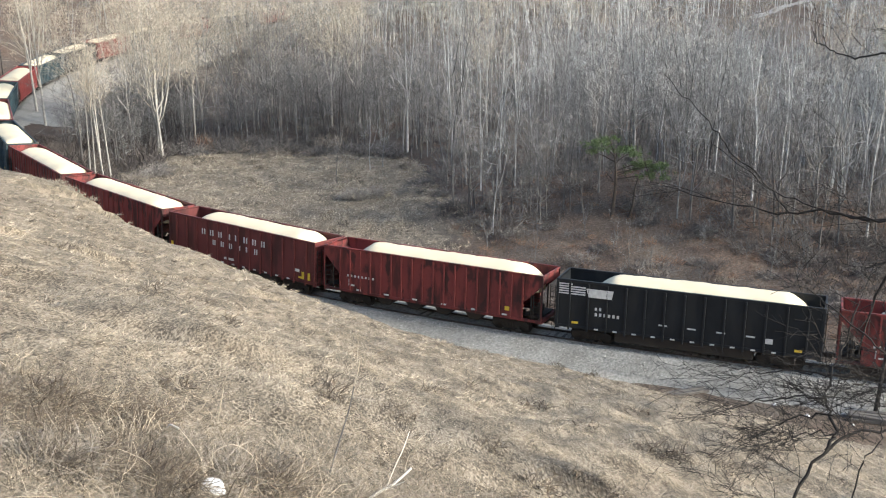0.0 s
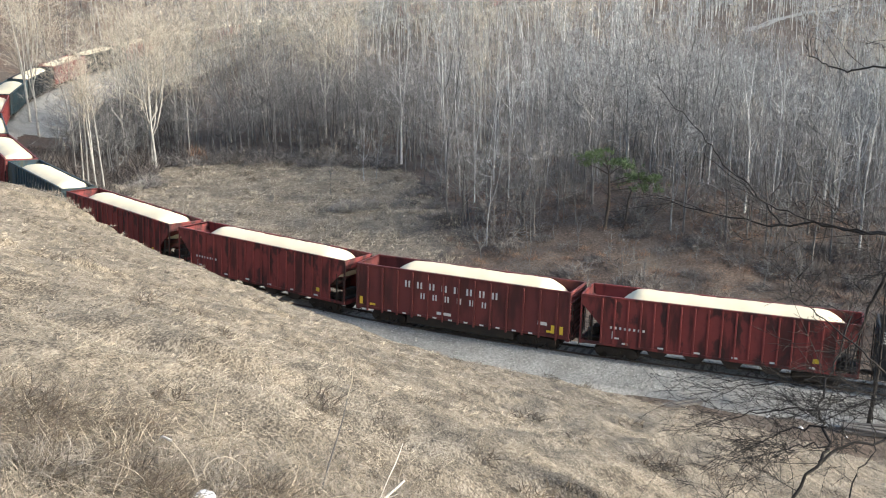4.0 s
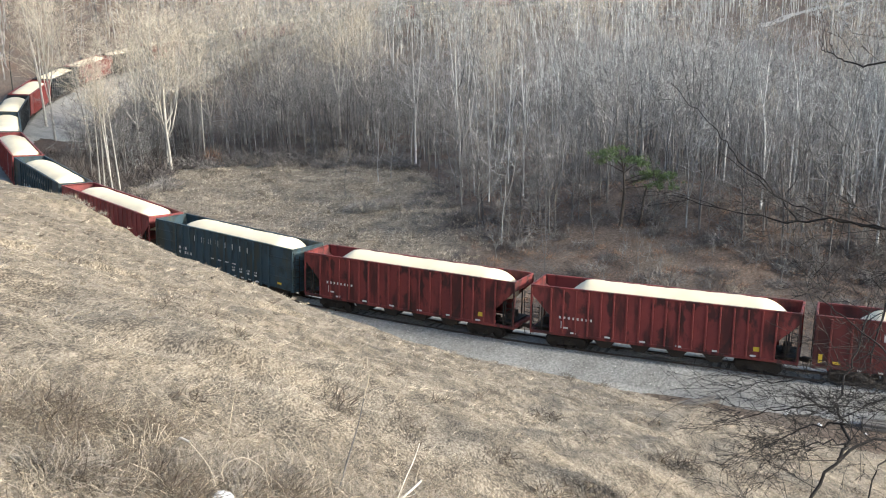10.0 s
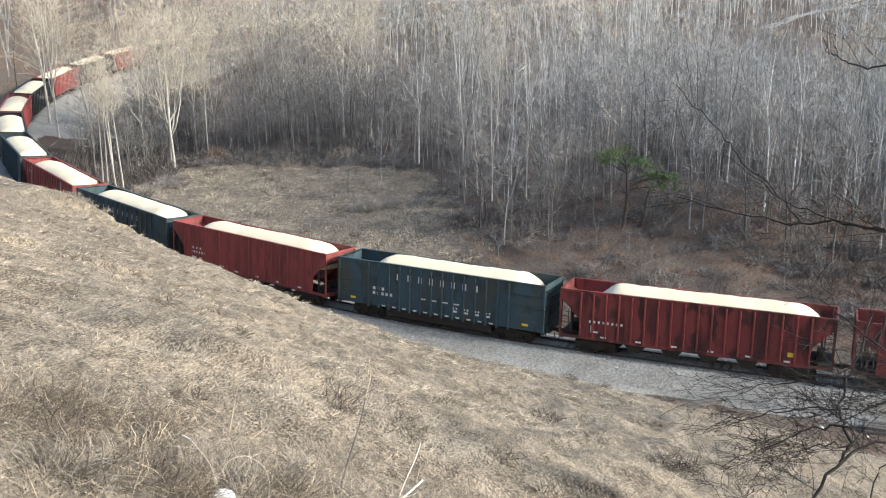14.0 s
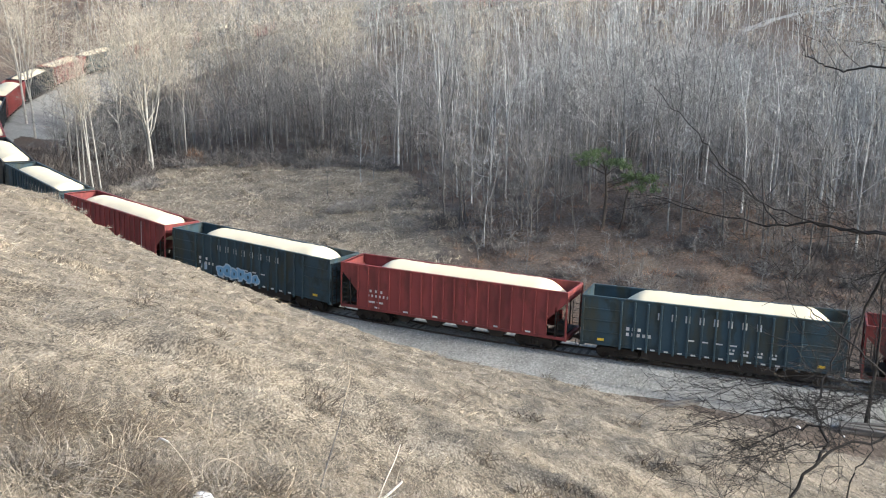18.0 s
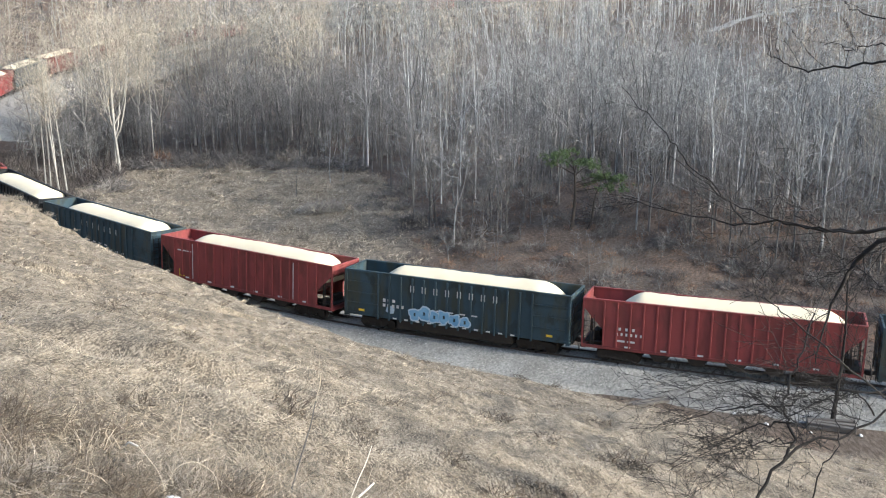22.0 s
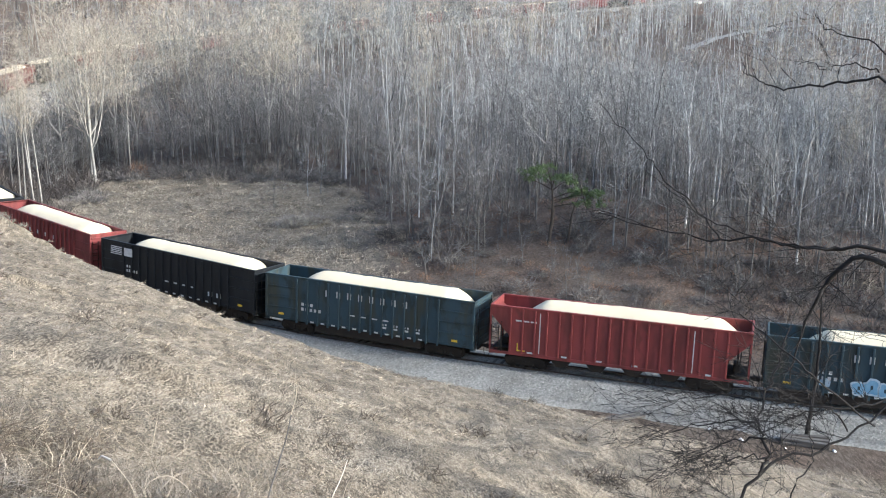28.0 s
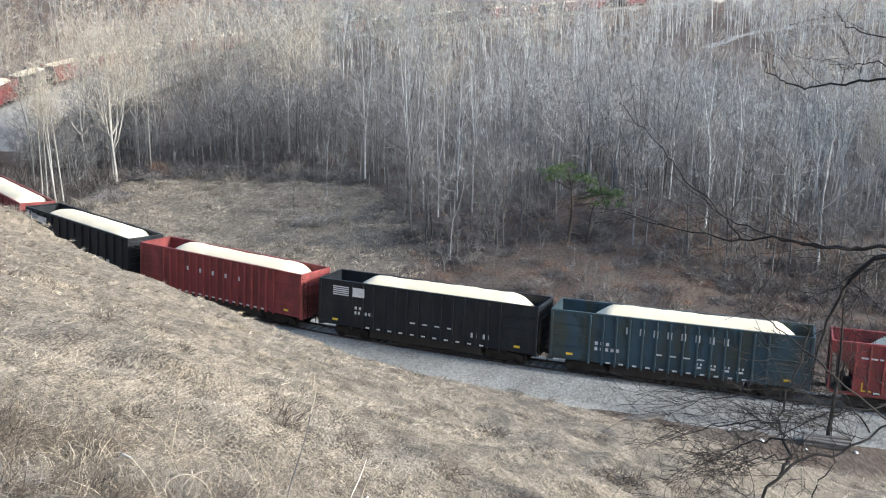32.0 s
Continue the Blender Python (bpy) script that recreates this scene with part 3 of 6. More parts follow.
def hopper_car(mat, seed, label, L=15.6, ribs=18, marks=0):
    """Open hopper: side sheets cut back under sloped ends, outlet bays below."""
    car = tagged(new("hopper_car"), label, "railway car", "cars of the freight train")
    w, cut = WIDE / 2, 1.2
    shape = [(-L / 2, TOP), (-L / 2, TOP - 0.62), (-L / 2 + cut, 2.1), (-L / 2 + cut, SILL), (L / 2 - cut, SILL), (L / 2 - cut, 2.1), (L / 2, TOP - 0.55), (L / 2, TOP)]
    for q in (-1, 1):
        bm = bmesh.new()
        prism(bm, shape, q * w, q * (w - 0.05))
        part("side_sheet", bm, mat, car)
        part("top_chord", boxes((-L / 2 - 0.04, L / 2 + 0.04, q * (w - 0.10), q * (w + 0.05), TOP - 0.10, TOP + 0.03), bevel=0.015), mat, car)
        part("side_sill", boxes((-L / 2, L / 2, q * (w - 0.12), q * (w + 0.03), SILL - 0.16, SILL + 0.02), bevel=0.015), mat, car)
        # the end: upper plate, slope sheet, corner posts
        bm = bmesh.new()
        prism(bm, [(q * L / 2, TOP), (q * L / 2, TOP - 0.6), (q * (L / 2 - 2.6), SILL + 0.3), (q * (L / 2 - 2.66), SILL + 0.35), (q * (L / 2 - 0.06), TOP - 0.55), (q * (L / 2 - 0.06), TOP)], -w + 0.06, w - 0.06)
        part("end_sheet", bm, mat, car)
        part("end_chord", boxes((q * (L / 2 - 0.06), q * (L / 2 + 0.06), -w + 0.05, w - 0.05, TOP - 0.10, TOP + 0.03), bevel=0.015), mat, car)
        part("end_sill", boxes((q * (L / 2 - 0.25), q * (L / 2 + 0.05), -w, w, SILL - 0.2, SILL + 0.06), bevel=0.02), mat, car)
        for y in (-1, 1):
            part("corner_post", boxes((q * (L / 2 - 0.05), q * (L / 2 + 0.05), y * (w - 0.05), y * (w + 0.03), SILL, TOP - 0.1)), mat, car)
            part("brace", boxes((q * (L / 2 - 0.72), q * (L / 2 - 0.64), y * (w - 0.06), y * w, SILL, 2.95)), M["iron"], car)
            ladder(car, q * (L / 2 - 0.3), y * (w + 0.02), SILL + 0.05, 2.7, M["iron"])
        part("brake_platform", boxes((q * (L / 2 - 1.3), q * (L / 2 - 0.1), -1.1, 1.1, SILL + 0.10, SILL + 0.16), (q * (L / 2 - 0.9), q * (L / 2 - 0.5), -0.5, 0.5, SILL + 0.16, SILL + 0.62), bevel=0.02), M["iron"], car)
    rib = boxes((-0.05, 0.05, 0, 0.085, SILL, TOP - 0.09), bevel=0.012)
    me = bpy.data.meshes.new("stake")
    rib.to_mesh(me)
    rib.free()
    me.materials.append(mat)
    for k in range(ribs):
        x = -L / 2 + cut + 0.05 + (L - 2 * cut - 0.1) * k / (ribs - 1)
        for q in (-1, 1):
            share("stake", me, car, Matrix.Translation((x, q * (w - 0.004), 0)) @ Matrix.Diagonal((1, q, 1, 1)))
    for k in range(4):
        x = (k - 1.5) * 2.15
        bm = bmesh.new()
        prism(bm, [(x - 0.82, SILL), (x + 0.82, SILL), (x + 0.28, 0.42), (x - 0.28, 0.42)], -1.25, 1.25)
        part("outlet_bay", bm, M["iron"], car, "dark hopper outlet")
    y = w + 0.004
    reflectors(car, [-5.4 + 2.1 * k for k in range(6)], SILL + 0.05, y + 0.035, M["white"])
    if marks == 1:
        bars(car, L / 2 - 2.0, L / 2 - 3.2, 2.15, 0.17, 3, M["white"], y, "white stencilled bar", 0.36)
        bars(car, L / 2 - 1.9, L / 2 - 3.6, 1.84, 0.17, 6, M["white"], y, "white stencilled bar", 0.4)
        bars(car, L / 2 - 2.0, L / 2 - 3.2, 1.45, 0.12, 2, M["white"], y, "white stencilled bar", 0.75)
    if marks == 2:
        bars(car, L / 2 - 1.7, L / 2 - 3.9, 2.0, 0.15, 8, M["white"], y, "white stencilled bar", 0.42)
        part("marking", boxes((L / 2 - 2.0, L / 2 - 1.9, y, y + 0.012, 1.4, 1.85), (L / 2 - 2.35, L / 2 - 2.0, y, y + 0.012, 1.4, 1.5)), M["white"], car, "white corner mark")
        reflectors(car, [-L / 2 + 2.2], 1.45, y, M["yellow"], 0.42, 0.26)
    if marks == 3:
        part("marking", boxes((L / 2 - 1.75, L / 2 - 1.68, y, y + 0.012, 1.2, 1.7), (L / 2 - 2.2, L / 2 - 1.75, y, y + 0.012, 1.2, 1.28)), M["yellow"], car, "yellow corner mark")
        part("marking", boxes((L / 2 - 3.1, L / 2 - 3.05, y + 0.09, y + 0.10, 1.2, 3.7)), M["white"], car, "thin pale stripe")
        part("marking", boxes((-L / 2 + 3.1, -L / 2 + 3.15, y + 0.09, y + 0.10, 1.2, 3.7)), M["white"], car, "thin pale stripe")
        bars(car, L / 2 - 1.5, L / 2 - 2.9, 3.05, 0.09, 3, M["white"], y, "white stencilled bar", 0.8)
    running_gear(car, L)
    heap(car, L, 1.75, 0.5, seed)
    return car


def gondola_car(mat, seed, label, L=14.5, ribs=14, panels=True, marks=0, end_ribs=3):
    """High-sided gondola: square ribbed ends, vertical stakes, horizontal bars in the end bays."""
    car = tagged(new("gondola_car"), label, "railway car", "cars of the freight train")
    w = WIDE / 2
    for q in (-1, 1):
        part("side_sheet", boxes((-L / 2, L / 2, q * (w - 0.05), q * w, SILL, TOP)), mat, car)
        part("top_chord", boxes((-L / 2 - 0.05, L / 2 + 0.05, q * (w - 0.10), q * (w + 0.06), TOP - 0.12, TOP + 0.03), bevel=0.015), mat, car)
        part("side_sill", boxes((-L / 2 - 0.03, L / 2 + 0.03, q * (w - 0.12), q * (w + 0.03), SILL - 0.13, SILL + 0.04), bevel=0.015), mat, car)
        part("end_sheet", boxes((q * (L / 2 - 0.06), q * (L / 2 - 0.004), -w + 0.05, w - 0.05, SILL, TOP)), mat, car)
        part("end_chord", boxes((q * (L / 2 - 0.06), q * (L / 2 + 0.06), -w + 0.07, w - 0.07, TOP - 0.12, TOP + 0.03), bevel=0.015), mat, car)
        part("end_sill", boxes((q * (L / 2 - 0.2), q * (L / 2 + 0.06), -w, w, SILL - 0.24, SILL + 0.03), bevel=0.02), mat, car)
        for k in range(end_ribs + 2):
            z = SILL + 0.3 + (TOP - SILL - 0.6) * k / (end_ribs + 1)
            part("end_rib", boxes((q * (L / 2 - 0.004), q * (L / 2 + 0.09), -w + 0.05, w - 0.05, z - 0.05, z + 0.05), bevel=0.012), mat, car)
        for y in (-1, 1):
            part("corner_post", boxes((q * (L / 2 - 0.12), q * (L / 2 + 0.04), y * (w - 0.02), y * (w + 0.08), SILL, TOP - 0.1), bevel=0.012), mat, car)
            ladder(car, q * (L / 2 + 0.13), y * (w - 0.32), SILL - 0.25, TOP - 0.5, M["iron"], 6, 90)
            if panels:
                for z in (1.75, 2.45, 3.15):
                    part("side_bar", boxes((q * (L / 2 - 2.35), q * (L / 2 - 0.12), y * (w - 0.004), y * (w + 0.06), z - 0.04, z + 0.04), bevel=0.01), mat, car)
    rib = boxes((-0.06, 0.06, 0, 0.12, SILL - 0.24, TOP - 0.11), bevel=0.015)
    me = bpy.data.meshes.new("stake")
    rib.to_mesh(me)
    rib.free()
    me.materials.append(mat)
    for k in range(ribs):
        span = L - (4.7 if panels else 1.6)
        x = -span / 2 + span * k / (ribs - 1)
        for q in (-1, 1):
            share("stake", me, car, Matrix.Translation((x, q * (w - 0.004), 0)) @ Matrix.Diagonal((1, q, 1, 1)))
    part("floor_pan", boxes((-L / 2 + 3.6, L / 2 - 3.6, -1.38, 1.38, 0.36, SILL - 0.1), bevel=0.06), M["iron"], car, "dark underframe pan")
    y = w + 0.004
    reflectors(car, [-L / 2 + 1.2, L / 2 - 1.2], SILL + 0.18, y + 0.09, M["yellow"], 0.4, 0.14)
    span = L - (4.7 if panels else 1.6)
    reflectors(car, [-span / 2 + span * (k + 0.5) / (ribs - 1) for k in range(1, ribs - 2)], SILL - 0.09, y + 0.032, M["white"], 0.26, 0.09)
    if marks in (1, 2):
        bars(car, 3.2, -3.15, 2.90, 0.42, 8, M["white"], y, "white painted bar", 0.34, True)
        bars(car, L / 2 - 2.6, L / 2 - 3.6, 2.05, 0.2, 3, M["white"], y, "white stencilled bar")
        bars(car, L / 2 - 2.6, L / 2 - 4.2, 1.72, 0.2, 5, M["white"], y, "white stencilled bar")
        bars(car, 1.4, -1.8, 1.85, 0.08, 4, M["white"], y, "white stencilled bar", 0.55)
    if marks == 1:
        bars(car, -0.9, -4.0, 1.36, 0.12, 4, M["white"], y, "worn white stencilled bar", 0.5)
        bars(car, -0.95, -4.05, 1.56, 0.12, 4, M["white"], y, "worn white stencilled bar", 0.42, True)
    if marks == 2:
        # rounded sprayed shapes: a pale rim with a blue fill on it
        for k, (x, zc, rx, rz) in enumerate(((2.55, 1.5, 0.42, 0.42), (1.9, 1.62, 0.45, 0.5), (1.2, 1.5, 0.4, 0.42), (0.55, 1.58, 0.42, 0.46), (-0.15, 1.48, 0.42, 0.4), (-0.85, 1.42, 0.4, 0.34))):
            for grow_, lift_, mat_ in ((1.0, 0.004, "spray_rim"), (0.78, 0.012, "sky_blue")):
                pts = []
                for q in range(18):
                    a = q / 18 * 6.2832
                    g = grow_ * (1 + 0.13 * math.sin(3 * a + k * 1.9) + 0.09 * math.sin(5 * a + k))
                    pts.append((x + rx * g * math.copysign(abs(math.cos(a)) ** 0.75, math.cos(a)), zc + rz * g * math.copysign(abs(math.sin(a)) ** 0.75, math.sin(a))))
                bm = bmesh.new()
                prism(bm, pts, y + 0.11, y + 0.114 + lift_)
                part("marking", bm, M[mat_], car, "pale blue spray-paint shape" if mat_ == "sky_blue" else "whitish spray-paint rim")
            part("marking", boxes((x - 0.07, x + 0.06, y + 0.126, y + 0.13, zc - 0.1, zc + 0.12)), M["blue"], car)
        bm = bmesh.new()
        prism(bm, [(4.05, 1.35), (4.3, 1.3), (4.62, 1.42), (4.55, 1.72), (4.25, 1.84), (4.0, 1.66)], y, y + 0.008)
        part("marking", bm, M["spray_rim"], car, "white spray-paint patch")
    if marks == 3:
        for k in range(5):
            part("marking", boxes((L / 2 - (0.95 if k == 4 else 1.75), L / 2 - 0.14, y + 0.06, y + 0.072, 3.05 + k * 0.145, 3.13 + k * 0.145)), M["white"], car, "white horizontal stripe")
        bm = bmesh.new()
        prism(bm, [(L / 2 - 1.95, 3.0), (L / 2 - 3.35, 3.0), (L / 2 - 3.45, 3.52), (L / 2 - 1.8, 3.52)], y + 0.10, y + 0.112)
        part("marking", bm, M["white"], car, "white emblem block")
        bars(car, L / 2 - 2.3, L / 2 - 2.8, 2.2, 0.18, 2, M["white"], y, "white stencilled bar")
        bars(car, L / 2 - 2.3, L / 2 - 3.9, 1.85, 0.2, 6, M["white"], y, "white stencilled bar")
        bars(car, 2.0, -4.6, 1.75, 0.09, 4, M["white"], y, "white stencilled bar", 0.3)
        part("marking", boxes((-5.0, -4.5, y, y + 0.012, 1.5, 1.8)), M["white"], car, "white stencilled square")
    if marks == 6:
        for k in range(5):
            part("marking", boxes((L / 2 - 2.15, L / 2 - 1.0, y + 0.06, y + 0.072, 2.98 + k * 0.13, 3.055 + k * 0.13)), M["white"], car, "white horizontal stripe")
        part("marking", boxes((L / 2 - 3.3, L / 2 - 2.45, y + 0.12, y + 0.132, 3.0, 3.6)), M["white"], car, "white emblem block")
        bars(car, L / 2 - 2.5, L / 2 - 3.1, 2.15, 0.18, 2, M["white"], y, "white stencilled bar")
        bars(car, L / 2 - 2.5, L / 2 - 4.0, 1.82, 0.2, 6, M["white"], y, "white stencilled bar")
        bars(car, 1.2, -2.2, 1.75, 0.09, 4, M["white"], y, "white stencilled bar", 0.4)
        bars(car, -3.0, -4.6, 1.45, 0.3, 2, M["white"], y, "white stencilled square", 0.5, True)
    if marks == 4:
        bars(car, 4.05, -2.85, 2.80, 0.42, 8, M["white"], y, "white painted bar", 0.42, True)
        bars(car, 2.95, -2.15, 2.15, 0.38, 6, M["white"], y, "white painted bar", 0.34, True)
        part("marking", boxes((0.5, 1.5, y, y + 0.012, 1.28, 1.46)), M["white"], car, "white painted panel")
        part("marking", boxes((-5.9, -5.3, y, y + 0.012, 1.65, 1.85)), M["white"], car, "white scrawl patch")
        reflectors(car, [-L / 2 + 1.0, -L / 2 + 0.45, L / 2 - 0.35], 1.25, y + 0.09, M["yellow"], 0.22, 0.5)
    if marks == 5:
        bars(car, 3.4, -2.6, 2.6, 0.3, 5, M["white"], y, "faded white bar", 0.16)
    running_gear(car, L)
    heap(car, L, 1.9, 0.6, seed)
    return car


SPEED = 4.58
kinds = {
    "dirty": hopper_car(M["red"], 1, "dark-stained red open hopper car heaped with cream load", marks=2),
    "faded": hopper_car(M["red_clean"], 2, "faded red open hopper car heaped with cream load", marks=1),
    "striped": hopper_car(M["red_clean"], 3, "red open hopper car with thin pale stripes, heaped load", L=15.2, marks=3),
    "blue": gondola_car(M["blue"], 4, "weathered slate-blue gondola car heaped with cream load", L=14.8, marks=1),
    "sprayed": gondola_car(M["blue"], 5, "slate-blue gondola car with pale blue spray paint", L=15.0, marks=2),
    "black": gondola_car(M["black"], 6, "black gondola car with white stripes, heaped with cream load", L=15.2, ribs=13, panels=False, marks=3),
    "braced": gondola_car(M["black"], 9, "black gondola car with braced end bays and a white emblem", L=14.9, ribs=14, marks=6),
    "brown": gondola_car(M["red_dark"], 7, "brownish-red gondola car with white painted bars, heaped load", L=14.6, ribs=13, panels=False, marks=4, end_ribs=5),
    "ribbed": gondola_car(M["red_clean"], 8, "faded red ribbed gondola car heaped with cream load", L=15.0, ribs=17, marks=5),
}
half = {"dirty": 7.8, "faded": 7.8, "striped": 7.6, "blue": 7.4, "sprayed": 7.5, "black": 7.6, "braced": 7.45, "brown": 7.3, "ribbed": 7.5}
# the train from its front: which car, and where its middle is at the start, metres along the line
FRONT = [("dirty", -24.3), ("black", -8.07), ("dirty", 8.15), ("brown", 23.85), ("dirty", 39.75), ("dirty", 56.35), ("blue", 72.45), ("faded", 88.5), ("sprayed", 104.5),
         ("striped", 120.45), ("blue", 136.4), ("braced", 152.0), ("ribbed", 168.2), ("black", 184.6)]
rest = ["faded", "black", "striped", "blue", "dirty", "dirty", "black", "faded", "ribbed", "blue", "striped", "dirty", "black", "dirty", "faded", "blue",
        "striped", "black", "dirty", "ribbed", "faded", "blue", "dirty", "striped", "black", "faded"]
train, at = list(FRONT), FRONT[-1][1] + half["black"] + 0.6
for k in rest:
    train.append((k, at + half[k] + 0.6))
    at += 2 * half[k] + 1.2
stock, used = [], set()
for k, s in train:
    x, y, z, h = on_line(s)
    m = Matrix.Translation((x, y, z)) @ Euler((BANK, 0, h)).to_matrix().to_4x4()
    if k in used:
        stock.append((copy_thing(kinds[k], m), s, half[k]))
    else:
        kinds[k].matrix_basis = m
        used.add(k)
        stock.append((kinds[k], s, half[k]))


def motions():
    """The train rolls by at a steady pace; the wheels of the cars that pass close turn."""
    for n, (car, s0, hl) in enumerate(stock):
        rows = []
        for t in range(33):
            s = s0 - SPEED * t
            a, b = on_line(s + 0.66 * hl), on_line(s - 0.66 * hl)
            h = math.atan2(a[1] - b[1], a[0] - b[0])
            rows.append((t, Matrix.Translation([(p + q) / 2 for p, q in zip(a[:3], b[:3])]) @ Euler((BANK, -math.atan(GRADE), h)).to_matrix().to_4x4()))
        walk(car, rows)
        if n > 14:
            continue
        for wheel in [o for o in car.children_recursive if o.name.startswith("wheelset")]:
            place = wheel.matrix_basis.translation.copy()
            walk(wheel, [(k * 4 / 30, Matrix.Translation(place) @ Euler((0, -SPEED * k * 4 / 30 / 0.455, 0)).to_matrix().to_4x4()) for k in range(241)])


# ---- bare trees ----
def tube(path, radii, sides, co, fa, base):
    """Adds a tapered tube along a path to lists of places and faces."""
    path = np.asarray(path, float)
    n = len(path)
    way = np.gradient(path, axis=0)
    way /= np.linalg.norm(way, axis=1, keepdims=True) + 1e-9
    ref = np.where(np.abs(way[:, 2:3]) > 0.9, [[1.0, 0, 0]], [[0, 0, 1.0]])
    u = np.cross(way, ref)
    u /= np.linalg.norm(u, axis=1, keepdims=True) + 1e-9
    v = np.cross(way, u)
    a = np.arange(sides) * 2 * math.pi / sides
    ring = path[:, None] + np.asarray(radii)[:, None, None] * (np.cos(a)[None, :, None] * u[:, None] + np.sin(a)[None, :, None] * v[:, None])
    co.append(ring.reshape(-1, 3))
    i = base + np.arange(n * sides).reshape(n, sides)
    j = np.roll(i, -1, axis=1)
    fa.append(np.stack([i[:-1], j[:-1], j[1:], i[1:]], -1).reshape(-1, 4))
    return base + n * sides


def crooked(rng, p, d, ln, n, rise, jitter):
    """A branch from p along d that bends upwards and wanders."""
    w = np.linspace(0, 1, n)[:, None]
    walk_ = np.cumsum(rng.normal(0, jitter * ln / math.sqrt(n), (n, 3)), axis=0)
    walk_[0] = 0
    return p + ln * (d * w + np.array([0, 0, rise]) * w * w) + walk_


def along(lines, which, v):
    """Places and directions at the fractions v of the picked lines (an array of lines with equal numbers of points)."""
    m = lines.shape[1] - 1
    i = np.minimum((v * m).astype(int), m - 1)
    f = (v * m - i)[:, None]
    a, b = lines[which, i], lines[which, i + 1]
    d = b - a
    return a * (1 - f) + b * f, d / (np.linalg.norm(d, axis=1, keepdims=True) + 1e-9)


def shoots(rng, lines, lengths, n, lo, turn, share_, up, bow):
    """n shoots off every line, that leave it at an angle and bend upwards: an array of three-point lines, and their lengths."""
    which = np.repeat(np.arange(len(lines)), n)
    v = rng.uniform(lo, 1.0, len(which))
    p, d = along(lines, which, v)
    side = np.cross(d, rng.normal(0, 1, d.shape))
    side /= np.linalg.norm(side, axis=1, keepdims=True) + 1e-9
    a = rng.uniform(*turn, len(which))[:, None]
    d = d * np.cos(a) + side * np.sin(a) + (0, 0, up)
    d /= np.linalg.norm(d, axis=1, keepdims=True)
    ln = np.clip(lengths[which] * rng.uniform(*share_, len(which)) * (1.15 - 0.6 * v), 0.22, 3.2)
    mid = p + d * ln[:, None] * 0.5 + rng.normal(0, bow, d.shape) * ln[:, None]
    tip = p + d * ln[:, None] + np.array([0, 0, 1.0]) * ln[:, None] * rng.uniform(-0.08, 0.22, (len(which), 1))
    return np.stack([p, mid, tip], 1), ln


def kites(rng, lines, w):
    """Each three-point line as one slender bent blade."""
    side = np.cross(lines[:, 2] - lines[:, 0], rng.normal(0, 1, (len(lines), 3)))
    side /= np.linalg.norm(side, axis=1, keepdims=True) + 1e-9
    w = (w * rng.uniform(0.6, 1.5, len(lines)))[:, None]
    return np.stack([lines[:, 0] - side * w * 0.4, lines[:, 1] - side * w * 0.8, lines[:, 2], lines[:, 1] + side * w], 1).reshape(-1, 3)


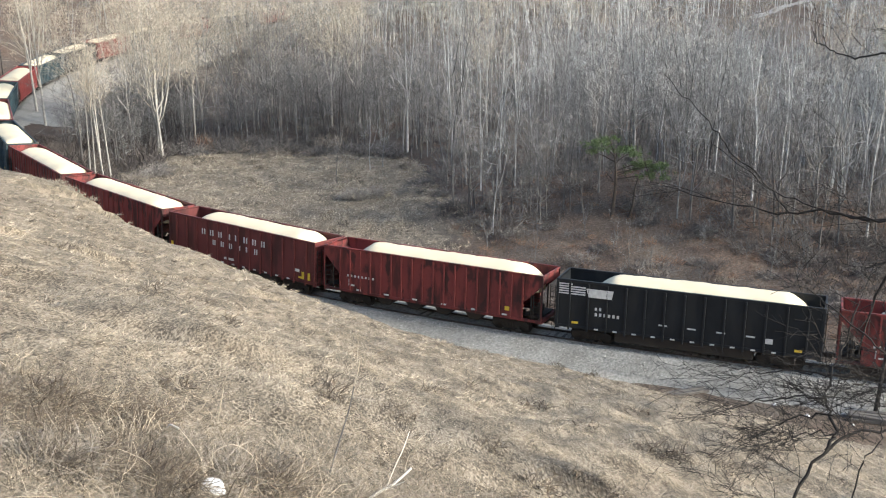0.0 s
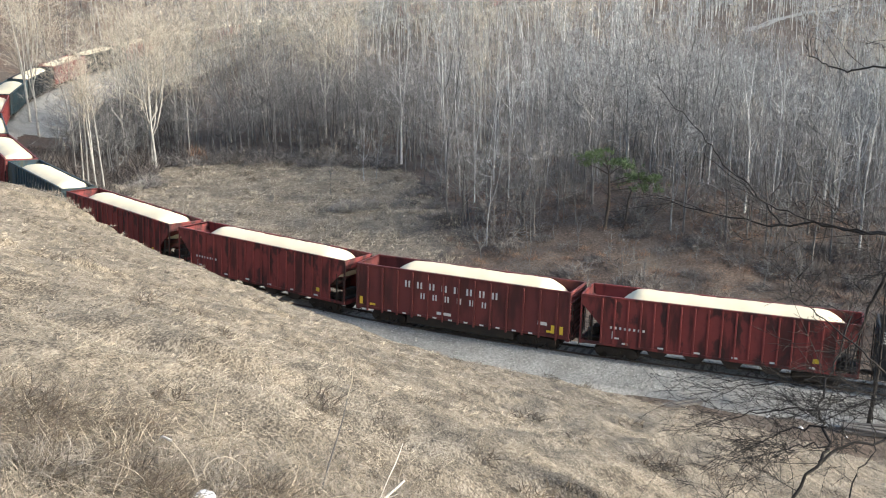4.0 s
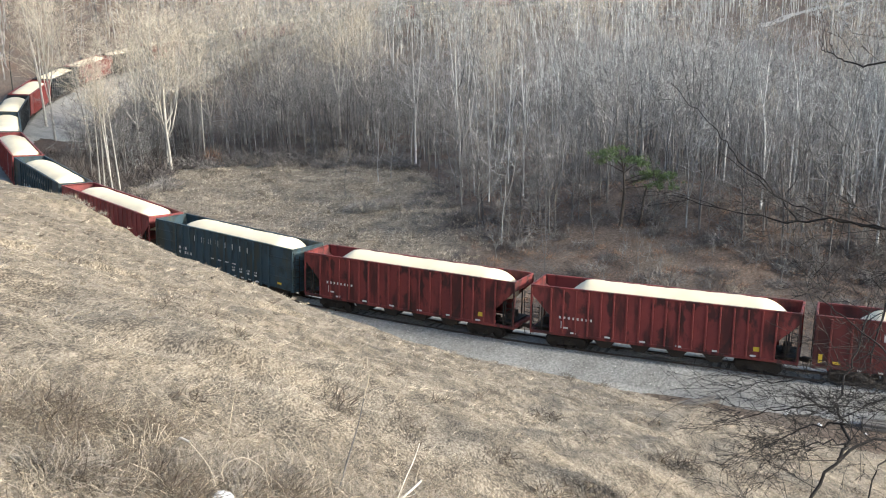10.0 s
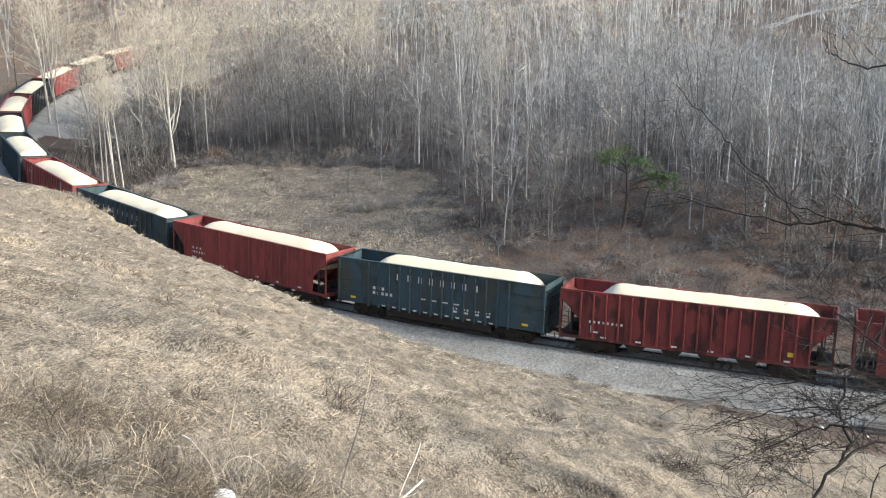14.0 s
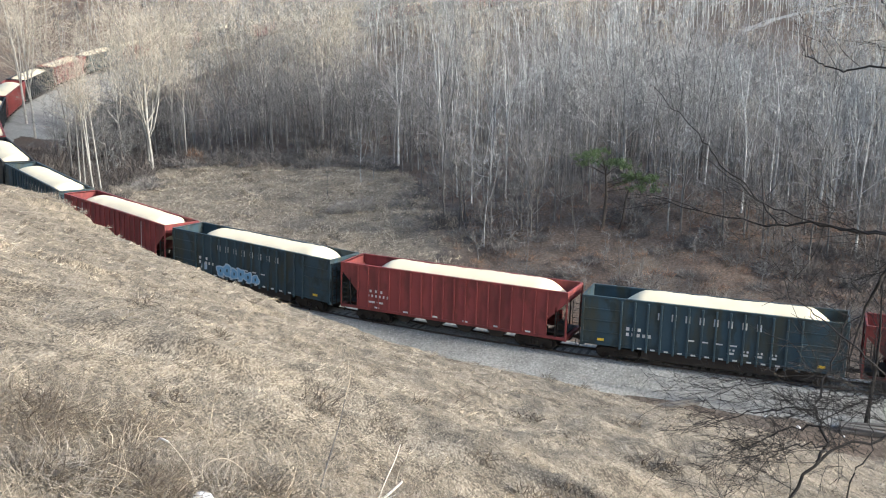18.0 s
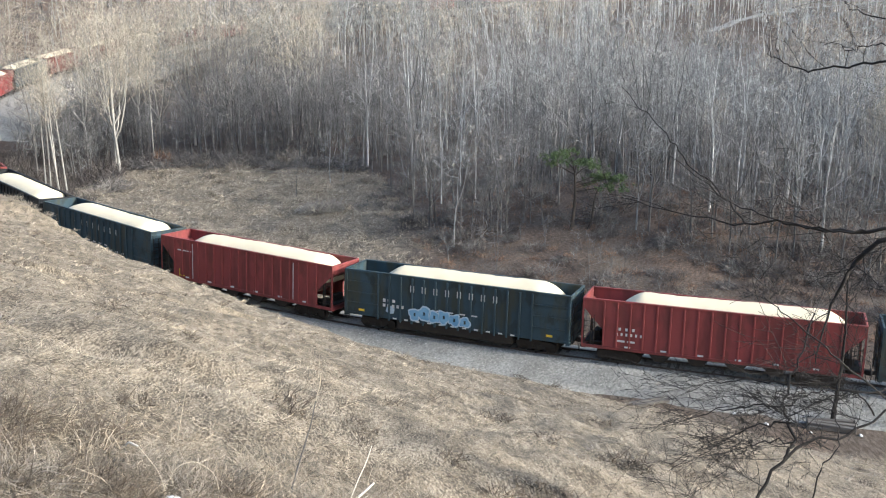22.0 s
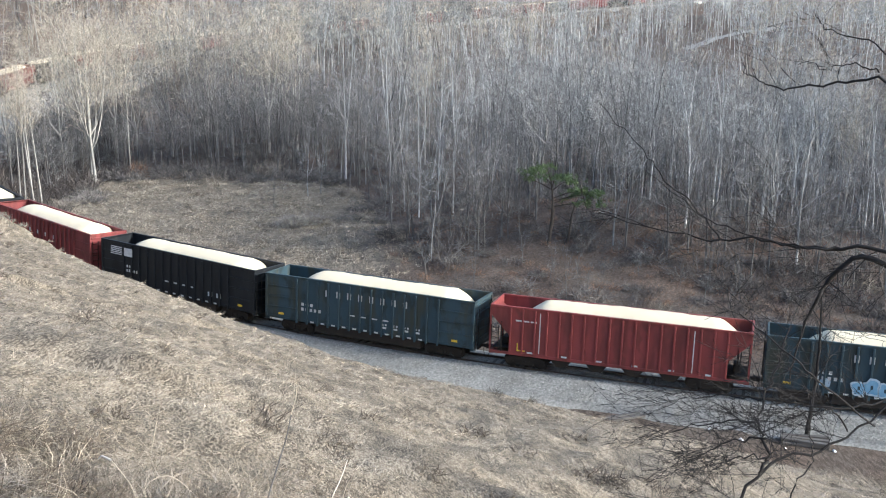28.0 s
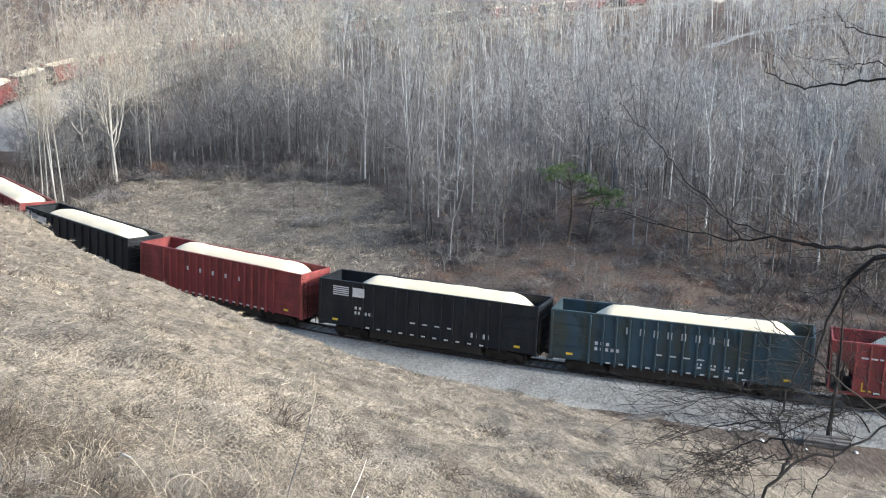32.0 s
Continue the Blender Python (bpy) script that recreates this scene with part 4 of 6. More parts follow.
def tree_arrays(rng, h, r, limbs=14, subs=4, twigs=4, first=0.3, angle=(0.5, 1.0), reach=0.28, twig_w=0.012, sides=6, wind=0.016, seg=5, forks=(0, 1), fan=(0.06, 0.2), fork_at=(0.15, 0.5)):
    """Trunk and crown of a bare tree as (places, faces) each: tapered trunk with leaders, rising limbs, side branches and sprays of fine twigs."""
    k = np.linspace(0, 1, 9)
    bend = np.cumsum(np.cumsum(rng.normal(0, wind * 0.45, (9, 2)), axis=0), axis=0) * h * 0.35 + np.cumsum(rng.normal(0, wind * 0.4, (9, 2)), axis=0) * h
    trunk = np.column_stack([bend[:, 0] * k, bend[:, 1] * k, k * h])
    trunk[0, 2] = -0.5
    co, fa = [], []
    base = tube(trunk, r * (1 - k) ** 1.15 + 0.010, sides, co, fa, 0)
    leaders = [(trunk, r, first)]
    n_forks, az = rng.choice(forks), rng.rand() * 6.283
    for _ in range(n_forks):
        u0 = rng.uniform(*fork_at)
        p = np.array([np.interp(u0, k, trunk[:, c]) for c in range(3)])
        az += 2.4 + rng.normal(0, 0.35)
        w = np.linspace(0, 1, 9)[:, None]
        fork = p + (np.array([math.cos(az), math.sin(az), 0]) * rng.uniform(*fan) * w ** 0.6 + np.array([0, 0, rng.uniform(0.7, 0.95)]) * w) * h * (1 - u0) + np.cumsum(rng.normal(0, 0.005 * h, (9, 3)), axis=0) * w
        rf = r * (1 - u0) ** 0.8 * rng.uniform(0.6, 0.8)
        base = tube(fork, rf * (1 - w[:, 0]) ** 0.9 + 0.008, sides, co, fa, base)
        leaders.append((fork, rf, 0.12))
    T = (np.concatenate(co), np.concatenate(fa))
    co, fa, base = [], [], 0
    paths, lengths = [], []
    az = rng.rand() * 6.283
    for q in range(limbs):
        line, rl, lo = leaders[q % len(leaders)]
        u = lo + (0.97 - lo) * rng.rand() ** 0.9
        p = np.array([np.interp(u, k, line[:, c]) for c in range(3)])
        zr = p[2] / h
        az += 2.4 + rng.normal(0, 0.5)
        th = rng.uniform(*angle) * (1.15 - 0.4 * zr)
        ln = h * reach * (1.2 - 0.85 * zr) * rng.uniform(0.5, 1.25)
        path = crooked(rng, p, np.array([math.cos(az) * math.sin(th), math.sin(az) * math.sin(th), math.cos(th)]), ln, seg, rng.uniform(-0.1, 0.3), 0.085)
        rr = max(0.012, rl * (1 - u) ** 0.8 * rng.uniform(0.3, 0.6))
        base = tube(path, rr * np.linspace(1, 0.25, seg), 3, co, fa, base)
        paths.append(path)
        lengths.append(ln)
    branches, l2 = shoots(rng, np.array(paths), np.array(lengths), subs, 0.15, (0.45, 1.15), (0.3, 0.75), 0.05, 0.07)
    sprays, _ = shoots(rng, branches, l2, twigs, 0.1, (0.35, 1.05), (0.3, 0.8), 0.03, 0.08)
    for lines, w in ((branches, twig_w * 1.5), (sprays, twig_w)):
        c = kites(rng, lines, w)
        co.append(c)
        fa.append(base + np.arange(len(c)).reshape(-1, 4))
        base += len(c)
    return T, (np.concatenate(co), np.concatenate(fa))


def mesh_of(name, arrays, mat):
    me = bpy.data.meshes.new(name)
    quads(me, *arrays)
    me.materials.append(mat)
    return me


rng = np.random.RandomState(11)
TREES = {}
for kind, bark, twig, sets, spec in (
        ("pale", "bark", "twig", [(17, 0.105), (19, 0.13), (15, 0.09), (18, 0.10), (16, 0.12), (13, 0.075), (16, 0.10), (18, 0.085)], dict(limbs=17, subs=6, twigs=5, first=0.22, angle=(0.6, 1.35), reach=0.38, wind=0.036, forks=(0, 1, 1, 2, 3), fan=(0.08, 0.3))),
        ("white", "bark_white", "twig_pale", [(18, 0.17), (20, 0.19), (17, 0.14), (19, 0.16)], dict(limbs=38, subs=8, twigs=7, first=0.22, angle=(0.5, 1.3), reach=0.40, wind=0.02, forks=(2, 3, 4), fan=(0.1, 0.3), fork_at=(0.18, 0.42))),
        ("slim", "bark_white", "twig_pale", [(17, 0.10), (18, 0.11), (16, 0.09)], dict(limbs=22, subs=6, twigs=6, first=0.42, angle=(0.4, 1.1), reach=0.28, wind=0.010, forks=(0,))),
        ("dark", "bark_dark", "twig_dark", [(13, 0.11), (15, 0.14), (11, 0.09), (14, 0.10), (9, 0.075), (12, 0.12), (13, 0.09)], dict(limbs=20, subs=7, twigs=5, first=0.15, angle=(0.6, 1.3), reach=0.44, wind=0.034, forks=(0, 1, 2, 3), fan=(0.12, 0.36)))):
    TREES[kind] = []
    for h, r in sets:
        T, C = tree_arrays(rng, h, r, twig_w=0.013, **spec)
        TREES[kind].append((mesh_of("trunk", T, M[bark]), mesh_of("crown", C, M[twig]), h))
LABELS = {"pale": "tall slender bare tree with pale grey bark", "white": "tall bare tree with whitish bark and tan twigs", "slim": "slender white-barked bare tree", "dark": "bare dark-barked tree with spreading crown"}


def plant_tree(kind, x, y, size=1.0, group="bare trees at the wood's edge"):
    trunk, crown, h = TREES[kind][random.randrange(len(TREES[kind]))]
    z = float(height([x], [y])[0])
    t = tagged(new("tree", trunk), LABELS[kind], "tree", group)
    t.matrix_basis = Matrix.Translation((x, y, z)) @ Euler((random.gauss(0, 0.022), random.gauss(0, 0.022), random.uniform(0, 6.28))).to_matrix().to_4x4()
    t.scale = (size, size, size)
    c = new("crown", crown)
    c.parent = t
    return t


def scatter(n, x0, x1, y0, y1, keep, seed, gap=1.6):
    """Random places that keep() accepts, no two closer than gap."""
    rs = np.random.RandomState(seed)
    xs, ys = rs.uniform(x0, x1, n * 4), rs.uniform(y0, y1, n * 4)
    ok = keep(xs, ys, rs)
    out, cells = [], set()
    for x, y in zip(xs[ok], ys[ok]):
        c = (round(x / gap), round(y / gap))
        if c in cells:
            continue
        cells.add(c)
        out.append((x, y))
        if len(out) >= n:
            break
    return out


def in_view(x, y, margin=6.0):
    """A wedge of the plan that can be overlooked from the hillside."""
    a = np.degrees(np.arctan2(x, y))
    return (a > -27 - margin) & (a < 25 + margin)


def in_front_of_pine(x, y):
    """The gap in the wood's edge where the pine stands free."""
    return (x / y > 0.15) & (x / y < 0.245) & (y < np.where((x / y > 0.17) & (x / y < 0.232), 98, 83))


def off_the_bank(s, d):
    """Clear of the broad gravel slope on the inside of the bend."""
    return d < np.where((s > 90) & (s < 175), -10.5, -6.0)


def near_woods(x, y, rs):
    s, d = beside_line(x, y)
    return (ripple(x + 5, y, 6) + rs.normal(0, 0.4, len(x)) > -0.4) & (d < -7) & off_the_bank(s, d) & (woods_at(x, y) > 0.4) & in_view(x, y) & (rs.rand(len(x)) < np.clip(1.35 - (y - 75) / 80, 0, 1)) & ((y > 90) | (rs.rand(len(x)) < 0.8)) & ~in_front_of_pine(x, y)


for x, y in scatter(240, -50, 62, 68, 150, near_woods, 5, 1.8):
    # dark bark prevails at the front, partly for unlit lower trunks
    kind = random.choices(("pale", "dark", "white"), (0.3, 0.69, 0.01) if x > 15 else (0.1, 0.89, 0.01) if x > -2 else (0.06, 0.93, 0.01))[0]
    plant_tree(kind, x, y, random.uniform(0.5, 1.08))


for x, y, size, kind in ((5.0, 80.3, 0.62, "pale"), (5.6, 80.9, 0.55, "dark"), (9.0, 81.6, 0.72, "dark"), (9.5, 81.9, 0.66, "dark"), (12.6, 82.4, 0.5, "dark"), (6.9, 84.6, 0.6, "dark"), (8.3, 83, 0.7, "dark"), (11.2, 84, 0.75, "dark"), (3.2, 85.5, 0.7, "dark"), (2.0, 89, 0.75, "dark"),
                         (24, 78, 0.8, "dark"), (26.5, 76, 0.75, "dark"), (29.3, 73.5, 0.8, "dark"), (31.5, 75.5, 0.8, "pale"), (34, 72.5, 0.75, "dark"), (36.5, 73, 0.8, "dark"), (39, 71, 0.85, "pale"),
                         (41.5, 72.5, 0.8, "dark"), (20, 80, 0.7, "pale"), (21.8, 83, 0.75, "pale"), (28, 79, 0.8, "dark"), (-9.7, 102.6, 0.42, "dark"), (-6.5, 107.6, 0.4, "pale"), (-5.2, 108.3, 0.42, "pale")):
    plant_tree(kind, x, y, size)


def far_woods(x, y, rs):
    s, d = beside_line(x, y)
    inside = off_the_bank(s, d) & (y > 98) & (woods_at(x, y) > 0.5)
    outside = (d > 6) & (s > 95)
    a, r = np.degrees(np.arctan2(x, y)), np.hypot(x, y)
    lane_view = (a > 17) & (a < 20.8) & (r > 235) & (r < 325)
    return (inside | outside) & in_view(x, y) & (r > 96) & ~lane_view


def joined_woods(name, places, kinds_, mats, seed, label, size=(0.75, 1.15), twigs=4, wind=0.016, twig_w=0.012, limbs=12, subs=4, seg=4, angle=(0.45, 1.0), forks=(0, 0, 1)):
    """Many far trees in one mesh: trunks and limbs of one material, twigs of another."""
    rs = np.random.RandomState(seed)
    models = []
    for h, r, sp, first in kinds_:
        for _ in range(3):
            models.append(tree_arrays(rs, h, r, limbs=limbs, subs=subs, twigs=twigs, first=first, reach=sp, twig_w=twig_w, sides=4, seg=seg, wind=wind, angle=angle, forks=forks))
    xs, ys = np.array([p[0] for p in places]), np.array([p[1] for p in places])
    zs = height(xs, ys)
    for which, nm, mat in ((0, "trunks", mats[0]), (1, "crowns", mats[1])):
        co, fa, base = [], [], 0
        rs2 = np.random.RandomState(seed + 1)
        for x, y, z in zip(xs, ys, zs):
            c, f = models[rs2.randint(len(models))][which]
            a, k = rs2.rand() * 6.283, rs2.uniform(*size)
            lean = rs2.normal(0, 0.02, 2)
            ca, sa = math.cos(a) * k, math.sin(a) * k
            p = np.column_stack([c[:, 0] * ca - c[:, 1] * sa + c[:, 2] * lean[0] + x, c[:, 0] * sa + c[:, 1] * ca + c[:, 2] * lean[1] + y, c[:, 2] * k + z])
            co.append(p)
            fa.append(f + base)
            base += len(c)
        me = mesh_of(nm, (np.concatenate(co), np.concatenate(fa)), mat)
        tagged(new(name + "_" + nm, me), label, "woods", kind="stuff")


def hollow(x, y, rs):
    s, d = beside_line(x, y)
    return off_the_bank(s, d) & (woods_at(x, y) > 0.5) & in_view(x, y) & (np.hypot(x, y) > 94) & (ripple(x, y, 8) + rs.normal(0, 0.4, len(x)) > -0.3)


low_wood = scatter(520, -60, 85, 92, 178, hollow, 8, 2.0)
beyond = scatter(260, -150, -58, 95, 300, lambda x, y, rs: (beside_line(x, y)[1] > 7) & (beside_line(x, y)[0] > 88) & in_view(x, y, 10), 28, 2.2)
def screen(x, y, rs):
    """Tall trees between the hollow and the far leg of the line."""
    s, d = beside_line(x, y)
    a = np.degrees(np.arctan2(x, y))
    return (d < -5) & (d > -48) & (s > 175) & (a > -18.8) & (a < 31) & ~((a > 17) & (a < 20.8) & (np.hypot(x, y) > 235))


veil = scatter(270, -66, 110, 134, 330, screen, 38, 2.0)
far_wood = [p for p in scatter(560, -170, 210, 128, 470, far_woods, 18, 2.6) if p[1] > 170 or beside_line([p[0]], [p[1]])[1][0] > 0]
left_wood = [p for p in low_wood if p[0] < -3 + 4 * math.sin(p[1])] + scatter(60, -34, 8, 119, 148, hollow, 52, 1.8)
right_wood = [p for k, p in enumerate(low_wood) if p[0] >= -3 + 4 * math.sin(p[1]) and k % 5 > 1]
joined_woods("woodland", right_wood[::2], [(16, 0.10, 0.36, 0.25), (14, 0.085, 0.42, 0.2), (18, 0.13, 0.36, 0.25), (17, 0.08, 0.3, 0.35)], (M["bark_mixed"], M["twig"]), 21, "bare grey woodland in the hollow", (0.5, 1.12), twigs=3, twig_w=0.014, limbs=14, subs=5, wind=0.036, angle=(0.6, 1.35), forks=(0, 1, 1, 2))
# these two stands are coloured darker, shade of the hollow included
joined_woods("brown_woodland", right_wood[1::2], [(16, 0.10, 0.36, 0.25), (14, 0.085, 0.42, 0.2), (18, 0.13, 0.36, 0.25), (17, 0.08, 0.3, 0.35)], (M["bark_dark_mixed"], M["twig_dark"]), 27, "bare woodland in the hollow, trunks toned dark as unlit", (0.5, 1.12), twigs=3, twig_w=0.014, limbs=14, subs=5, wind=0.036, angle=(0.6, 1.35), forks=(0, 1, 1, 2))
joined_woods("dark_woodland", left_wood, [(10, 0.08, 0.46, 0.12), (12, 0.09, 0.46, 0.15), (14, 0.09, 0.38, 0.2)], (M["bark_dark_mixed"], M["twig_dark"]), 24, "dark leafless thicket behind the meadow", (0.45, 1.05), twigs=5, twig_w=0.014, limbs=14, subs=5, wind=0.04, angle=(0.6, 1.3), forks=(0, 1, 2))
# the rise's shade is painted here through dark bark and twigs
joined_woods("shaded_woodland", beyond, [(16, 0.12, 0.38, 0.2), (14, 0.10, 0.42, 0.2), (18, 0.13, 0.36, 0.25)], (M["bark_dark_mixed"], M["twig_dark"]), 29, "bare woodland on the rise outside the bend, shade in its dark tone", twigs=4, twig_w=0.03, limbs=11, subs=4, seg=3, wind=0.03, angle=(0.6, 1.3), forks=(0, 1, 2))
# far woods take the paler bark and twigs that carry their sunlight
joined_woods("pale_woodland", far_wood, [(18, 0.115, 0.38, 0.25), (16, 0.10, 0.42, 0.2), (20, 0.13, 0.38, 0.3)], (M["bark_far"], M["twig_pale"]), 22, "far bare woodland, trunks and twigs in a sunlit tone", twigs=3, twig_w=0.036, limbs=10, subs=4, seg=3, wind=0.028, angle=(0.5, 1.2), forks=(0, 1, 2))
joined_woods("tall_woodland", veil, [(20, 0.13, 0.36, 0.2), (22, 0.15, 0.34, 0.25), (18, 0.12, 0.38, 0.2)], (M["bark_mixed"], M["twig"]), 25, "tall bare trees before the far line", (0.75, 1.1), twigs=5, twig_w=0.024, limbs=15, subs=5, seg=4, wind=0.032, angle=(0.6, 1.35), forks=(0, 1, 2))
birches = [p for p in scatter(225, 6, 90, 84, 230, lambda x, y, rs: ((y > 97 - 0.25 * x) | (x > 24)) & off_the_bank(*beside_line(x, y)) & (woods_at(x, y) > 0.6) & in_view(x, y) & ~in_front_of_pine(x, y), 47, 2.2)]
joined_woods("birch_wood", birches, [(15, 0.085, 0.30, 0.35), (13, 0.07, 0.34, 0.3), (17, 0.095, 0.28, 0.35), (14, 0.075, 0.36, 0.3)], (M["bark_birch"], M["bark_birch"]), 48, "slender white-barked birches among the grey wood", (0.7, 1.1), twigs=2, twig_w=0.011, limbs=11, subs=3, wind=0.03, angle=(0.4, 1.0), forks=(0, 0, 1, 1, 2))
# tall trees that hide the line beyond the bend, with a gap in them
bend_screen = scatter(170, -75, 20, 140, 320, lambda x, y, rs: (lambda s, d: (d < -4.5) & (d > -17) & (s > 156) & (s < 330) & ~((s > 226) & (s < 243)))(*beside_line(x, y)), 49, 2.0)
# same sunlit tone on the crowns beyond the bend
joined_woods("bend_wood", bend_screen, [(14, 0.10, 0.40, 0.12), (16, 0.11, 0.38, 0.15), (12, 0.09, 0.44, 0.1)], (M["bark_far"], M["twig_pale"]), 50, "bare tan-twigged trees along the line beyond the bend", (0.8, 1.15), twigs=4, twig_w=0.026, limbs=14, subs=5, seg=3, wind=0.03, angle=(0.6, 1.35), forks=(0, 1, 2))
beside_far_leg = scatter(420, -75, 130, 140, 360, lambda x, y, rs: (lambda s, d, a: (d < -4.5) & (d > -15) & (s > 185) & (s < 420) & (a > -18.5) & (a < 24))(*beside_line(x, y), np.degrees(np.arctan2(x, y))), 41, 1.6)
joined_woods("line_thicket", beside_far_leg, [(8, 0.06, 0.36, 0.1), (11, 0.08, 0.32, 0.1), (9, 0.07, 0.36, 0.1)], (M["bark_mixed"], M["twig"]), 26, "bare thicket along the far line", (0.7, 1.15), twigs=4, twig_w=0.024, limbs=10, seg=3, subs=4)
def far_slope(x, y, rs):
    a, r = np.degrees(np.arctan2(x, y)), np.hypot(x, y)
    return (a > 6) & (a < 31) & (r > 215) & (r < 470) & ~((a > 17) & (a < 19.6) & (r < 316)) & (np.abs(beside_line(x, y)[1]) > 5)


# haze over this slope is only in its light twig colour
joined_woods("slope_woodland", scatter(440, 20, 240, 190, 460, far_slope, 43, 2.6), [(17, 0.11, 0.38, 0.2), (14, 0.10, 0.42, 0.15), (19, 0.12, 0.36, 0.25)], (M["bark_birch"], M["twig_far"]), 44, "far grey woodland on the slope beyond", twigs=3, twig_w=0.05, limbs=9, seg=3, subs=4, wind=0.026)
small = scatter(400, -55, 80, 70, 170, lambda x, y, rs: (beside_line(x, y)[1] < -7) & off_the_bank(*beside_line(x, y)) & (woods_at(x, y) > 0.4) & in_view(x, y) & ~in_front_of_pine(x, y), 9, 1.4)
sprigs = scatter(120, 3, 46, 68, 96, lambda x, y, rs: (beside_line(x, y)[1] < -6.5) & in_view(x, y) & (ripple(x, y + 4, 4) + rs.normal(0, 0.4, len(x)) > -0.2), 53, 1.0)
joined_woods("saplings", sprigs, [(2.6, 0.022, 0.36, 0.15), (4.2, 0.03, 0.3, 0.2), (1.9, 0.02, 0.45, 0.1)], (M["bark_dark"], M["twig_dark"]), 54, "thin dark leafless saplings on the bank", (0.6, 1.2), twigs=2, twig_w=0.010, subs=3, limbs=8, seg=3, wind=0.05, angle=(0.4, 1.1), forks=(0, 1, 2))
joined_woods("bend_saplings", scatter(60, -58, -33, 116, 160, lambda x, y, rs: (x / y > -0.358) & (x / y < -0.262) & off_the_bank(*beside_line(x, y)), 55, 1.8), [(5.5, 0.05, 0.4, 0.12), (7.5, 0.06, 0.36, 0.15), (4, 0.04, 0.45, 0.1)], (M["bark_dark"], M["twig_dark"]), 56, "small dark leafless trees in the hollow of the bend", twigs=3, twig_w=0.016, subs=4, limbs=10, seg=3, angle=(0.5, 1.2))
# dark colours of the small trees give the wood its shaded middle band
joined_woods("understorey", small, [(6.5, 0.05, 0.34, 0.12), (8.5, 0.06, 0.3, 0.15), (5, 0.04, 0.4, 0.1)], (M["bark_dark"], M["twig_dark"]), 23, "thicket of small leafless trees, toned dark as in shade", twigs=3, twig_w=0.012, subs=4, limbs=10, seg=3, angle=(0.5, 1.2))


# the tall white trees that stand alone by the bend
def tall_white(stems, label, kind="white"):
    for k, (x, y, size, lean) in enumerate(stems):
        trunk, crown, h = TREES[kind][k % len(TREES[kind])]
        t = tagged(new("tree", trunk), label, "tree", "white trees by the bend")
        t.matrix_basis = Matrix.Translation((x, y, float(height([x], [y])[0]))) @ Euler((0, lean, k * 1.3)).to_matrix().to_4x4()
        t.scale = (size, size, size)
        new("crown", crown).parent = t


tall_white([(-35.3, 108.2, 0.95, -0.06), (-34.6, 108.5, 0.9, -0.03), (-36.4, 108.9, 0.9, -0.05), (-37.2, 109.8, 0.85, -0.06), (-35.8, 109.4, 0.92, -0.02)], "slender white-barked tree of a close clump", "slim")
tall_white([(-28.8, 124.5, 0.95, 0.0)], "slender white-barked tree beside the meadow", "slim")
tall_white([(-32.0, 120.5, 1.12, -0.03), (-32.6, 121.3, 0.95, 0.05), (-46, 134, 1.0, 0.03), (-40, 136, 1.0, 0.02), (-13, 135, 1.05, 0.0), (-9.5, 137, 1.0, 0.0), (7, 125, 0.95, 0.0),
            (-21, 136, 1.05, -0.02), (-34, 140, 1.1, 0.0), (-27, 142, 1.1, 0.0), (-17, 146, 1.1, 0.02), (-52, 138, 1.1, 0.0), (-30, 135, 1.0, 0.03), (-41, 146, 1.1, 0.0), (-24, 139, 1.0, 0.0), (-11, 141, 1.0, 0.0),
            (-56, 146, 1.15, 0.0), (69, 155, 1.0, 0.0), (73, 158, 0.95, 0.0), (62, 160, 0.9, 0.02), (66, 163, 1.0, -0.02)], "tall white-barked tree with tan twigs")


# ---- brush, grass and weeds ----
def blade_strips(rs, start, mid, tip, w):
    n = len(start)
    side = np.cross(tip - start, rs.normal(0, 1, (n, 3)))
    side /= np.linalg.norm(side, axis=1, keepdims=True) + 1e-9
    side *= np.asarray(w)[:, None]
    co = np.stack([start - side, start + side, mid + side * 0.8, mid - side * 0.8, tip + side * 0.25, tip - side * 0.25], 1).reshape(-1, 3)
    i = np.arange(n)[:, None] * 6
    f = np.concatenate([i + np.array([0, 1, 2, 3]), i + np.array([3, 2, 4, 5])])
    return co, f


def blade_quads(rs, start, tip, w):
    n = len(start)
    side = np.cross(tip - start, rs.normal(0, 1, (n, 3)))
    side /= np.linalg.norm(side, axis=1, keepdims=True) + 1e-9
    side *= np.asarray(w)[:, None]
    co = np.stack([start - side, start + side, tip + side * 0.3, tip - side * 0.3], 1).reshape(-1, 3)
    return co, np.arange(4 * n).reshape(n, 4)


